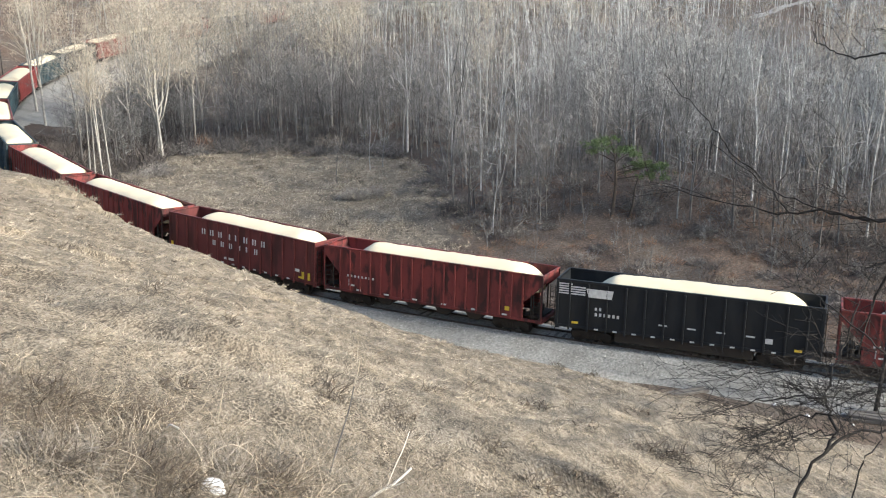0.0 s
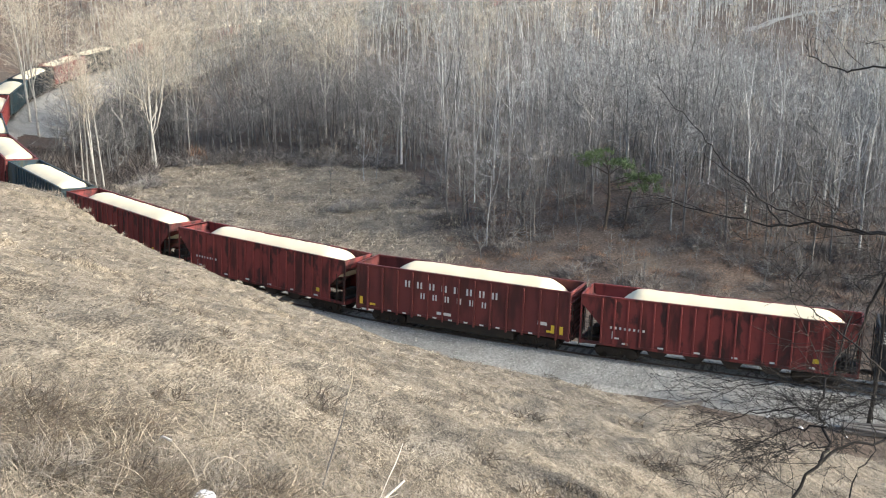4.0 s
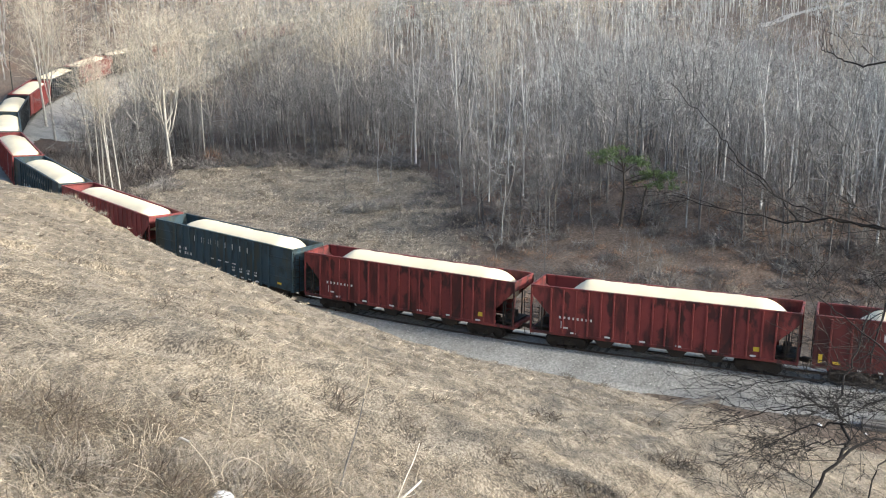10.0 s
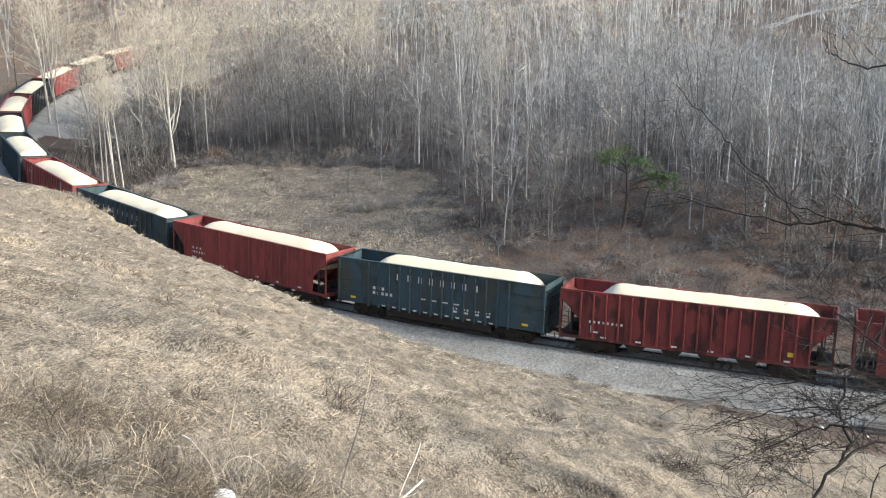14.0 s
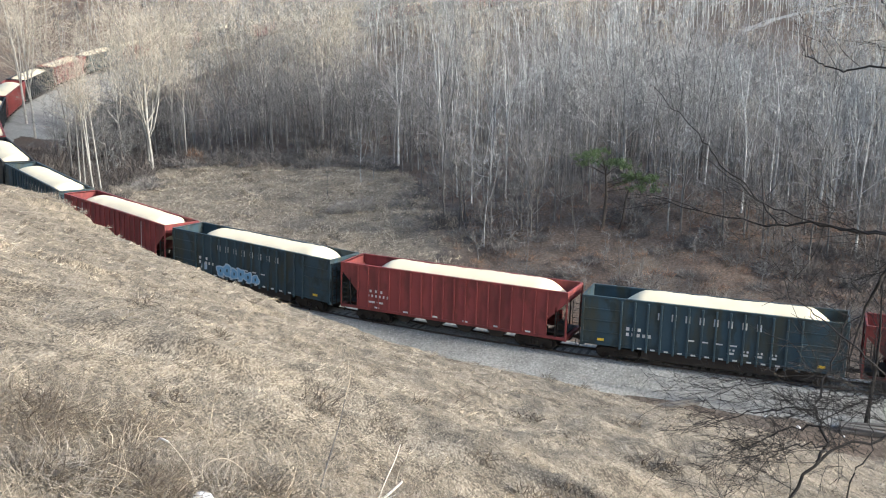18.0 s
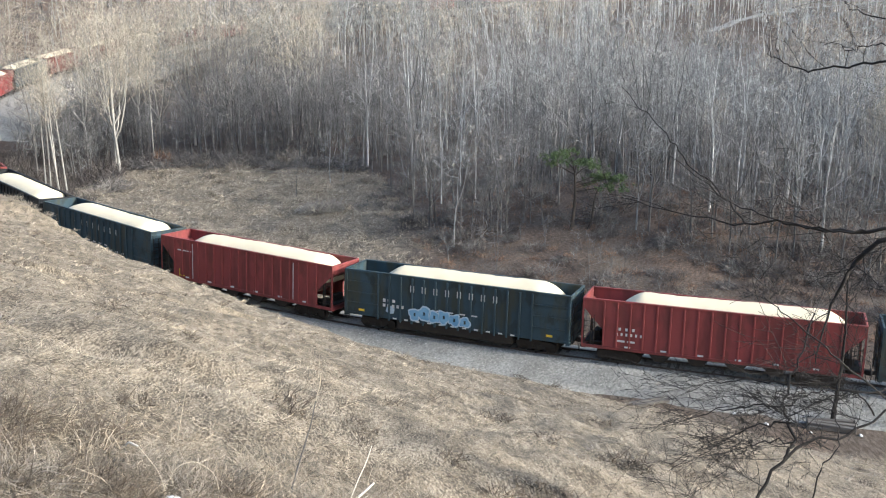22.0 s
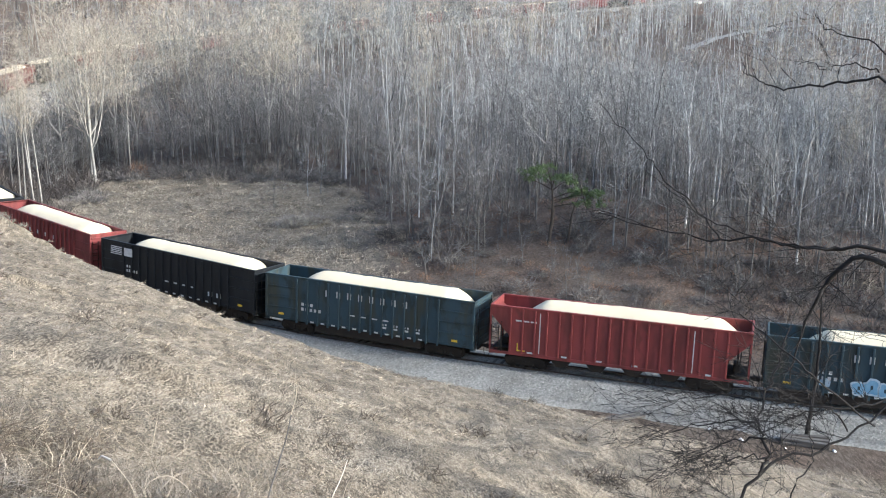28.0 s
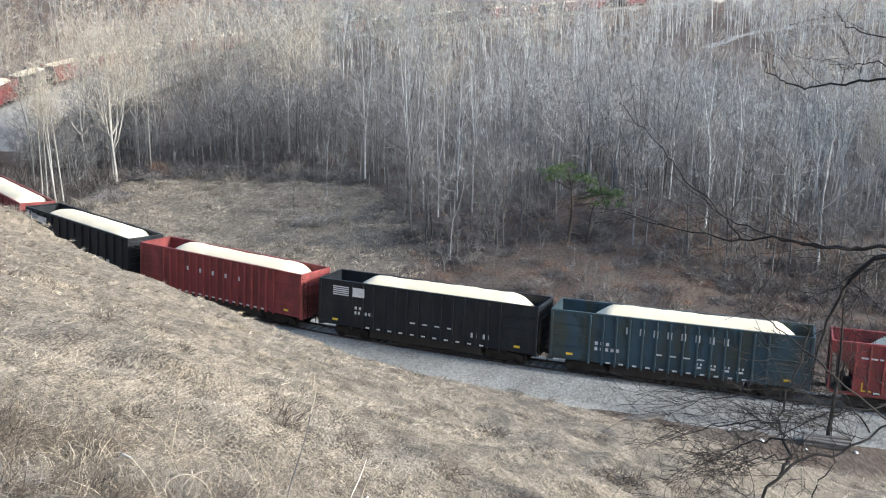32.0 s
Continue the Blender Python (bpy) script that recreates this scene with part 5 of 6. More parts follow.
def mat_of_grass(name, n, r0, r1, a0, a1, seed, length, width, mat, label, lie=(0.5, 1.2), keep=None, clump=0.0, swell=False):
    """Dry blades over the slope, thicker on the ground close by."""
    rs = np.random.RandomState(seed)
    r = r0 * np.exp(rs.rand(n) * math.log(r1 / r0))
    a = np.radians(rs.uniform(a0, a1, n))
    if clump:
        m = max(1, n // 26)
        pick = rs.randint(0, m, n)
        r, a = r[pick] * (1 + rs.normal(0, clump, n)), a[pick] + rs.normal(0, clump, n)
    x, y = r * np.sin(a), r * np.cos(a)
    s, d = beside_line(x, y)
    ok = (d > 3.9 + np.clip((4 - s) * 0.06, 0, 1.5) + rs.normal(0, 0.25, n)) & (s < 110) if keep is None else keep(x, y, s, d, rs)
    x, y, r, s, d = x[ok], y[ok], r[ok], s[ok], d[ok]
    n = len(x)
    z = height(x, y, (s, d))
    # blades lie over mostly down the slope
    lean = rs.uniform(*lie, n)
    up = np.where((d > 0)[:, None], np.array([0.342, 0.337, 0.877]), np.array([0.0, 0.0, 1.0]))
    flat = np.cross(up, rs.normal(0, 1, (n, 3))) + np.array([0.18, 0.18, -0.13])
    flat /= np.linalg.norm(flat, axis=1, keepdims=True)
    dirn = flat * np.sin(lean)[:, None] + up * np.cos(lean)[:, None]
    ln = (rs.uniform(*length, n) * (np.clip(0.85 + 0.55 * mottle(x, y), 0.35, 1.8) if swell else 1))[:, None]
    start = np.column_stack([x, y, z - 0.02])
    mid = start + dirn * ln * 0.55 + rs.normal(0, 0.06, (n, 3)) * ln
    fall = np.column_stack([np.full(n, 0.15), np.full(n, 0.15), -rs.uniform(0.1, 0.6, n)])
    tip = mid + (dirn + fall) * ln * 0.45
    w = np.maximum(width[0], r * width[1]) * rs.uniform(0.5, 1.5, n)
    tagged(new(name, mesh_of(name, blade_strips(rs, start, mid, tip, w) if clump else blade_quads(rs, start, tip, w), mat)), label, "grass", kind="stuff")


def mottle(x, y):
    """Clumps and hollows of the dead grass, drawn out along the slope's contours."""
    u, v = (x - y) * 0.7, (x + y) * 0.7
    return ripple(u, v, 0.8) + 0.7 * ripple(v + 3, u, 1.9) + 0.5 * ripple(x, y, 0.35)


def on_slope(x, s, d, rs):
    return (d > 3.9 + np.clip((4 - s) * 0.06, 0, 1.5) + 3.0 * step(0, -7, s) * rs.rand(len(x)) + rs.normal(0, 0.25, len(x))) & (s < 110)


def thick(lo):
    return lambda x, y, s, d, rs: on_slope(x, s, d, rs) & (mottle(x, y) + rs.normal(0, 0.35, len(x)) > lo)


def thin(hi):
    return lambda x, y, s, d, rs: on_slope(x, s, d, rs) & (mottle(x, y) + rs.normal(0, 0.3, len(x)) < hi)


mat_of_grass("dry_grass", 235000, 3.2, 100, -33, 34, 31, (0.03, 0.115), (0.0010, 0.00026), M["straw"], "matted dry straw-coloured grass on the slope", (0.6, 1.45), thick(-0.2), swell=True)
mat_of_grass("grey_grass", 130000, 3.2, 95, -33, 34, 32, (0.03, 0.11), (0.0010, 0.00026), M["weed"], "matted grey dead grass on the slope", (0.6, 1.45), thick(-0.7), swell=True)
# dark blades in the hollows stand in for shade between the clumps
mat_of_grass("brown_weeds", 70000, 3.2, 95, -33, 34, 37, (0.02, 0.10), (0.0010, 0.00026), M["brown_weed"], "brown dead weeds, darkened like shade, in the hollows of the grass", (0.3, 1.4), thin(-0.25))
mat_of_grass("grass_tufts", 12000, 7, 95, -33, 34, 33, (0.05, 0.13), (0.0010, 0.00020), M["straw"], "tufts of taller dry grass", (0.5, 1.3), thick(0.2), clump=0.012)
mat_of_grass("straw_tangle", 30000, 3.1, 13, -33, 26, 36, (0.04, 0.15), (0.0007, 0.00014), M["weed"], "tangle of grey straw close by", (0.6, 1.45), thick(-0.3))
mat_of_grass("meadow_grass", 130000, 62, 128, -28, 20, 34, (0.12, 0.30), (0.003, 0.00024), M["straw"], "rough dead grass of the meadow", (0.5, 1.4),
             lambda x, y, s, d, rs: (d < -3.6) & (woods_at(x, y) < 0.6) & (y < 130) & (x < 3 - 4 * rs.rand(len(x))), clump=0.006)
mat_of_grass("leaf_litter", 85000, 60, 140, -30, 32, 35, (0.10, 0.22), (0.03, 0.0003), M["leaf"], "fallen brown leaves on the bank and wood floor", (0.9, 1.5),
             lambda x, y, s, d, rs: (d < -3.8) & (y < 135) & (rs.rand(len(x)) < 0.03 + 0.97 * ((x > 2) & (woods_at(x, y) > 0.02))))
mat_of_grass("bank_grass", 70000, 58, 112, -3, 33, 38, (0.10, 0.34), (0.008, 0.00014), M["rust_weed"], "rusty dead grass and weeds standing on the bank", (0.1, 1.2),
             lambda x, y, s, d, rs: (d < -4.6) & (x > 3 + 2 * rs.rand(len(x))) & (ripple(x, y, 2.2) + 0.7 * ripple(y, x, 5.0) + rs.normal(0, 0.4, len(x)) > -0.25))
mat_of_grass("bank_stalks", 24000, 58, 112, -3, 33, 39, (0.12, 0.5), (0.008, 0.00013), M["brown_weed"], "dark dead stalks standing on the bank", (0.0, 1.0),
             lambda x, y, s, d, rs: (d < -4.6) & (x > 2 + 3 * rs.rand(len(x))) & (ripple(x, y, 2.2) + rs.normal(0, 0.4, len(x)) < 0.1))


def thicket(rs, n, w, bent=False):
    """A low dome of tangled twigs, one metre across and as high."""
    a, q = rs.rand(n) * 6.283, np.sqrt(rs.rand(n))
    start = np.column_stack([np.cos(a) * q * 0.75, np.sin(a) * q * 0.75, rs.uniform(-0.05, 0.55, n) * (1 - 0.6 * q)])
    d = np.column_stack([np.cos(a) * 0.5, np.sin(a) * 0.5, np.full(n, 0.55)]) + rs.normal(0, 0.55, (n, 3))
    d /= np.linalg.norm(d, axis=1, keepdims=True)
    ln = rs.uniform(0.25, 0.75, n)[:, None]
    if bent:
        mid = start + d * ln * 0.5
        return blade_strips(rs, start, mid, mid + (d + rs.normal(0, 0.6, (n, 3)) - (0, 0, 0.3)) * ln * 0.5, w * rs.uniform(0.6, 1.5, n))
    return blade_quads(rs, start, start + d * ln, w * rs.uniform(0.6, 1.5, n))


def thatch(name, n, r0, r1, mat, seed, label, lo):
    """Low tussocks of matted grass over the slope, each a whorl of bent-over blades."""
    rs = np.random.RandomState(seed)
    r = r0 * np.exp(rs.rand(n) ** 0.9 * math.log(r1 / r0))
    a = np.radians(rs.uniform(-32, 33, n))
    x, y = r * np.sin(a), r * np.cos(a)
    s, d = beside_line(x, y)
    ok = on_slope(x, s, d, rs) & (ripple(x + seed, y, 1.6) + 0.6 * ripple(y, x - seed, 4.0) + rs.normal(0, 0.3, n) > lo)
    x, y, r = x[ok], y[ok], r[ok]
    z = height(x, y, (s[ok], d[ok]))
    m, k = len(x), 30
    b = rs.rand(m, k) * 6.283
    size = (rs.uniform(0.05, 0.13, m) * (0.8 + r / 40))[:, None]
    out = size * rs.uniform(0.5, 1.3, (m, k))
    foot = np.stack([x[:, None] + np.cos(b) * out * 0.25, y[:, None] + np.sin(b) * out * 0.25, np.repeat(z[:, None] - 0.03, k, 1)], -1)
    rise = size * rs.uniform(0.15, 0.8, (m, k))
    tip = foot + np.stack([np.cos(b) * out + 0.3 * size, np.sin(b) * out + 0.3 * size, rise - 0.35 * size], -1)
    w = np.repeat(np.maximum(0.0012, r * 0.00019), k) * rs.uniform(0.6, 1.5, m * k)
    tagged(new(name, mesh_of(name, blade_quads(rs, foot.reshape(-1, 3), tip.reshape(-1, 3), w), mat)), label, "grass", kind="stuff")


thatch("straw_tussocks", 3400, 5, 75, M["straw"], 131, "low tussocks of straw-coloured dead grass", -0.1)
thatch("grey_tussocks", 2200, 5, 75, M["weed"], 132, "low tussocks of grey dead grass", 0.0)
# dark tussocks, partly in place of small shadows under the thatch
thatch("dark_tussocks", 2300, 5, 75, M["brown_weed"], 133, "low clumps of dead weeds, dark like shadow marks, in the grass", -0.05)

# bare bushes
BUSHES = []
for k in range(5):
    rs = np.random.RandomState(50 + k)
    BUSHES.append((mesh_of("bush", thicket(rs, 170, 0.012, True), M["brush"]), mesh_of("bush", thicket(rs, 160, 0.012, True), M["weed"])))


def plant_bush(x, y, size=1.0, pale=False, group="bare bushes", lab=""):
    z = float(height([x], [y])[0])
    ob = tagged(new("bush", BUSHES[random.randrange(5)][1 if pale else 0]), lab or ("pale grey leafless bush" if pale else "tangled leafless bush with pinkish-grey twigs"), "bush", group)
    ob.matrix_basis = pose(x, y, z, 0, 0, random.uniform(0, 360))
    ob.scale = (1.4 * size * random.uniform(0.9, 1.2), 1.4 * size * random.uniform(0.9, 1.2), 1.3 * size)


for x, y, size, pale in ((-7.3, 96.8, 1.15, True), (-5.8, 97.6, 0.9, True), (-29.4, 109.5, 1.25, False), (-31.2, 110.3, 1.0, False), (25.5, 124.9, 1.9, False), (-18, 119, 1.1, True),
                         (-22, 121.5, 1.0, True), (-13, 118.5, 1.1, False), (-27.5, 123, 1.2, False), (6.5, 79, 0.8, False), (11.5, 78, 0.8, False), (19, 76, 0.9, False), (24, 74, 1.0, False),
                         (28, 72.5, 1.0, False), (32, 71, 1.1, False), (14, 83, 0.8, False), (36, 69.5, 1.1, False), (3.5, 84, 0.9, False), (0.5, 90, 0.9, False), (-2, 97, 1.0, False)):
    plant_bush(x, y, size, pale)
for x, y in scatter(170, -55, 62, 62, 140, lambda x, y, rs: (beside_line(x, y)[1] < -6.5) & ((woods_at(x, y) > 0.35) | (x > 6)) & (rs.rand(len(x)) < np.clip(1.3 - (y - 75) / 60, 0.1, 1)), 61, 2.0):
    plant_bush(x, y, random.uniform(0.6, 1.3), random.random() < (0.25 if x < 0 else 0.08))
# tufts on the brow of the slope
for k in range(18):
    s = 30.5 + k * 0.45
    x, y, z, h = on_line(s)
    u = 8.2 + random.uniform(-1.0, 1.2)
    plant_bush(x - math.sin(h) * u, y + math.cos(h) * u, random.uniform(0.22, 0.4), True, "brow tufts", "pale dry tuft of brambles on the brow")


def joined_brush(name, places, mat, seed, label, size=(0.6, 2.0), stems=135, w=0.010):
    rs = np.random.RandomState(seed)
    models = [thicket(rs, stems, w) for _ in range(7)]
    xs, ys = np.array([p[0] for p in places]), np.array([p[1] for p in places])
    zs = height(xs, ys)
    co, fa, base = [], [], 0
    for x, y, z in zip(xs, ys, zs):
        c, f = models[rs.randint(7)]
        k, up = rs.uniform(*size), rs.uniform(0.7, 1.4)
        co.append(c * (k, k, k * up) + (x, y, z))
        fa.append(f + base)
        base += len(c)
    tagged(new(name, mesh_of(name, (np.concatenate(co), np.concatenate(fa)), mat)), label, "undergrowth", kind="stuff")


# dead weed clumps over the slope
CLUMPS = [mesh_of("weed_clump", thicket(np.random.RandomState(300 + k), 95, 0.022, True), M["brown_weed" if k < 4 else "weed"]) for k in range(7)]
for x, y in scatter(230, -26, 24, 6, 56, lambda x, y, rs: (beside_line(x, y)[1] > 5.5) & in_view(x, y) & (np.hypot(x, y) > 8.5) & (mottle(x, y) < 0.1), 63, 0.9):
    ob = tagged(new("weed_clump", CLUMPS[random.randrange(7)]), "low matted clump of dead brown weeds", "weeds", "weed clumps on the slope")
    k = random.uniform(0.14, 0.36) * (0.7 + 0.012 * math.hypot(x, y))
    ob.matrix_basis = pose(x, y, float(height([x], [y])[0]) - 0.02, 0, 0, random.uniform(0, 360))
    ob.scale = (k * 1.5, k, k * 0.55)


for x, y, k in ((-1.52, 12.3, 0.36), (-1.35, 12.0, 0.28), (-0.62, 12.5, 0.26), (-0.45, 12.3, 0.2), (2.66, 25.4, 0.5), (4.7, 19.4, 0.5), (5.0, 19.2, 0.42), (1.7, 11.4, 0.3), (1.1, 10.6, 0.32), (1.3, 10.5, 0.26), (0.65, 11.8, 0.26),
                (2.1, 11.3, 0.28), (5.9, 27.5, 0.5), (-2.46, 8.7, 0.24), (0.7, 22.4, 0.4), (3.45, 21.7, 0.4), (-0.1, 16.2, 0.3), (-3.4, 15.5, 0.35), (-5.5, 19.0, 0.4)):
    ob = tagged(new("weed_clump", CLUMPS[random.randrange(4)]), "dark matted clump of dead brown weeds", "weeds", "weed clumps on the slope")
    ob.matrix_basis = pose(x, y, float(height([x], [y])[0]) - 0.02, 0, 0, random.uniform(0, 360))
    ob.scale = (k * 1.3, k, k * 0.7)


# rounded bushes along the back of the meadow and on the bank
DOMES = [mesh_of("bush", thicket(np.random.RandomState(500 + k), 330, 0.014, True), M["brush" if k < 3 else "weed"]) for k in range(5)]
for x, y, k in ((-28, 121.5, 1.8), (-26.2, 124.5, 2.4), (-24.5, 122.5, 2.0), (-20.5, 120.8, 1.6), (-18.6, 123, 2.5), (-17, 121.6, 2.1), (-13.5, 119.5, 1.9), (-11.8, 122.4, 2.4), (-10, 119.8, 2.2), (-7, 117.5, 1.7), (-4.2, 114.5, 1.9), (-14.8, 124, 2.2), (-22.6, 125.2, 2.3), (-29.4, 125.6, 2.6), (-30.2, 122.6, 1.9), (-5.6, 118.8, 2.2), (-2.2, 108, 1.4), (-0.8, 101, 1.5), (1.2, 95.5, 1.3),
                (2.6, 89.5, 1.2), (-30.8, 113.5, 1.5), (-31.8, 107, 1.4), (5.5, 83, 1.0), (9.6, 80.2, 0.9), (17.5, 79.5, 1.1), (21.5, 77.2, 1.2), (26, 73, 1.3), (31.5, 70.2, 1.3), (37.5, 68, 1.4), (13, 75, 0.8), (24.2, 69.5, 0.9), (19.5, 72, 0.8)):
    ob = tagged(new("bush", DOMES[random.randrange(3 if x > 3 else 5)]), "rounded leafless bush of tangled grey-brown twigs", "bush", "bare bushes")
    ob.matrix_basis = pose(x, y, float(height([x], [y])[0]) - 0.05, 0, 0, random.uniform(0, 360))
    ob.scale = (k * 1.1, k, k * 0.9)


joined_brush("meadow_tussocks", scatter(900, -36, 4, 72, 121, lambda x, y, rs: (beside_line(x, y)[1] < -4.5) & (woods_at(x, y) < 0.3) & in_view(x, y) & (ripple(x, y, 3.0) + rs.normal(0, 0.4, len(x)) > -0.1), 78, 0.7), M["straw"], 79, "straw-coloured tussocks of dead grass in the meadow", (0.22, 0.6), 40, 0.026)
joined_brush("meadow_weeds", scatter(130, -36, 6, 70, 121, lambda x, y, rs: (beside_line(x, y)[1] < -4.2) & (woods_at(x, y) < 0.5) & in_view(x, y) & (ripple(x + 9, y, 3.4) + rs.normal(0, 0.35, len(x)) > 0.15), 80, 0.7), M["brown_weed"], 81, "brown dead weeds standing in the meadow", (0.25, 0.7), 60, 0.018)
mound = tagged(new("bush", DOMES[0]), "large rounded pinkish-grey bush behind the pine", "bush", "bare bushes")
mound.matrix_basis = pose(20.4, 97.5, float(height([20.4], [97.5])[0]) - 0.05)
mound.scale = (2.6, 2.4, 3.0)
# the torn-up stump with its roots and dead leaves beside the log
ROOTS = mesh_of("stump", thicket(np.random.RandomState(530), 420, 0.022, True), M["rust_weed"])
DARK_ROOTS = mesh_of("stump", thicket(np.random.RandomState(531), 380, 0.03, True), M["dark_brush"])
for x, y, k, me in ((-27.9, 124.2, 1.7, ROOTS), (-28.6, 123.8, 1.5, DARK_ROOTS), (-27.0, 123.6, 1.1, ROOTS)):
    ob = tagged(new("stump", me), "upturned rusty-brown stump with tangled roots", "stump", "stumps by the log")
    ob.matrix_basis = pose(x, y, float(height([x], [y])[0]) - 0.1, 0, 0, random.uniform(0, 360))
    ob.scale = (k * 0.8, k * 0.8, k * 1.5)
PALE_DOME = mesh_of("bush", thicket(np.random.RandomState(520), 620, 0.012, True), M["pale_brush"])
for x, y, k in ((-7.3, 96.8, 1.5), (-5.7, 97.4, 1.3), (-8.2, 96.2, 1.0), (-30.2, 109.6, 1.5), (-31.6, 108.4, 1.2)):
    ob = tagged(new("bush", PALE_DOME), "pale grey rounded leafless bush in the meadow", "bush", "bare bushes")
    ob.matrix_basis = pose(x, y, float(height([x], [y])[0]) - 0.05, 0, 0, random.uniform(0, 360))
    ob.scale = (k, k, k)
edge_of_wood = lambda x, y, rs: ((off_the_bank(*beside_line(x, y)) & (woods_at(x, y) > 0.15)) | ((beside_line(x, y)[1] > 6) & (beside_line(x, y)[0] > 95))) & in_view(x, y) & (rs.rand(len(x)) < np.clip(1.2 - (y - 80) / 110, 0.12, 1))
joined_brush("undergrowth", scatter(560, -70, 95, 70, 220, edge_of_wood, 71, 1.6), M["brush"], 72, "leafless undergrowth of the woods", stems=105, w=0.015)
# low brush on the bank behind the track and round the inside of the bend
bank_brush = scatter(760, -2, 55, 58, 92, lambda x, y, rs: (beside_line(x, y)[1] < -5.0) & (x > 4 - 5 * rs.rand(len(x))) & in_view(x, y) & (rs.rand(len(x)) < 0.62 + 0.5 * ripple(x, y, 5)), 73, 0.8)
bend_brush = scatter(480, -66, -28, 82, 190, lambda x, y, rs: (beside_line(x, y)[1] < np.where(beside_line(x, y)[0] > 92, -6.0 - 4.5 * rs.rand(len(x)), -4.5)) & (beside_line(x, y)[1] > -24) & (x < -31) & in_view(x, y, 9), 74, 1.1)
joined_brush("bank_weeds", bank_brush[::2], M["rust_weed"], 77, "rusty brown dead weeds and leaves on the bank", (0.25, 0.7), 80, 0.016)
joined_brush("bank_brush", bank_brush[1::2], M["dark_brush"], 75, "low tangled brush and dead weeds on the bank", (0.3, 1.0), 90, 0.013)
joined_brush("dark_thicket", scatter(130, 25, 46, 62, 80, lambda x, y, rs: (beside_line(x, y)[1] < -6.0) & (x > 24 + 4 * rs.rand(len(x))) & in_view(x, y), 82, 0.9), M["dark_brush"], 83, "dark thicket at the foot of the wood", (0.5, 1.5), 90, 0.014)
in_the_bend = scatter(210, -58, -32, 112, 165, lambda x, y, rs: (x / y > -0.362) & (x / y < -0.262) & off_the_bank(*beside_line(x, y)), 84, 1.2)
joined_brush("bend_thicket", in_the_bend, M["dark_brush"], 85, "dark leafless thicket in the hollow of the bend", (1.0, 2.6), 110, 0.016)
joined_brush("bend_brush", bend_brush, M["dark_brush"], 76, "low dark brush on the inside of the bend", (0.6, 1.7), 95, 0.015)


# ---- the pine by the bank ----
def pine(x, y):
    z = float(height([x], [y])[0])
    rs = np.random.RandomState(91)
    top = tagged(new("pine_tree"), "crooked green pine with flat needle layers", "tree")
    top.matrix_basis = pose(x, y, z)
    k = np.linspace(0, 1, 7)
    path = np.column_stack([0.35 * np.sin(k * 3), 0.2 * np.sin(k * 5), k * 6.2 - 0.4])
    co, fa = [], []
    tube(path, 0.15 * (1 - k) + 0.04, 7, co, fa, 0)
    share("trunk", mesh_of("trunk", (co[0], fa[0]), M["pine_bark"]), top)
    # a second stem leans away from the foot of the first
    co, fa = [], []
    tube(np.column_stack([1.3 + 1.1 * k + 0.15 * np.sin(k * 6), 0.1 * np.sin(k * 4), k * 4.3 - 0.5]), 0.10 * (1 - k) + 0.03, 6, co, fa, 0)
    share("trunk", mesh_of("trunk", (co[0], fa[0]), M["pine_bark"]), top)
    for dx, dy, dz, rx, n in ((-1.1, 0.1, 6.15, 1.2, 900), (0.5, -0.2, 5.75, 1.3, 900), (-0.2, 0.7, 6.5, 0.8, 420), (1.5, 0.2, 5.35, 0.9, 500), (2.6, 0.1, 4.5, 1.2, 900), (3.7, 0.3, 4.2, 1.2, 800),
                              (3.2, -0.6, 3.55, 1.1, 700), (-1.7, 0.5, 5.5, 0.6, 240), (2.2, 0.4, 3.9, 0.8, 360)):
        p = np.array([np.interp(min(dz * 0.75 + 0.6, 5.4), path[:, 2], path[:, c]) for c in range(3)])
        tip = np.array([dx, dy, dz])
        co, fa = [], []
        tube([p, (p + tip) / 2 + (0, 0, 0.12), tip], (0.055, 0.04, 0.015), 4, co, fa, 0)
        limb = share("limb", mesh_of("limb", (co[0], fa[0]), M["pine_bark"]), top)
        # needles stand in tufts on flat sprays
        m = max(6, n // 26)
        tuft = tip + rs.normal(0, 0.55, (m, 3)) * np.array([rx, rx * 0.8, 0.22])
        c = tuft[rs.randint(0, m, n)] + rs.normal(0, 0.09, (n, 3))
        dn = rs.normal(0, 1, (n, 3)) * (1, 1, 0.35) + (0, 0, 0.55)
        dn /= np.linalg.norm(dn, axis=1, keepdims=True)
        arr = blade_strips(rs, c, c + dn * 0.10, c + dn * 0.20, np.full(n, 0.022))
        share("needles", mesh_of("needles", arr, M["needle"]), limb)


pine(14.7, 80.9)


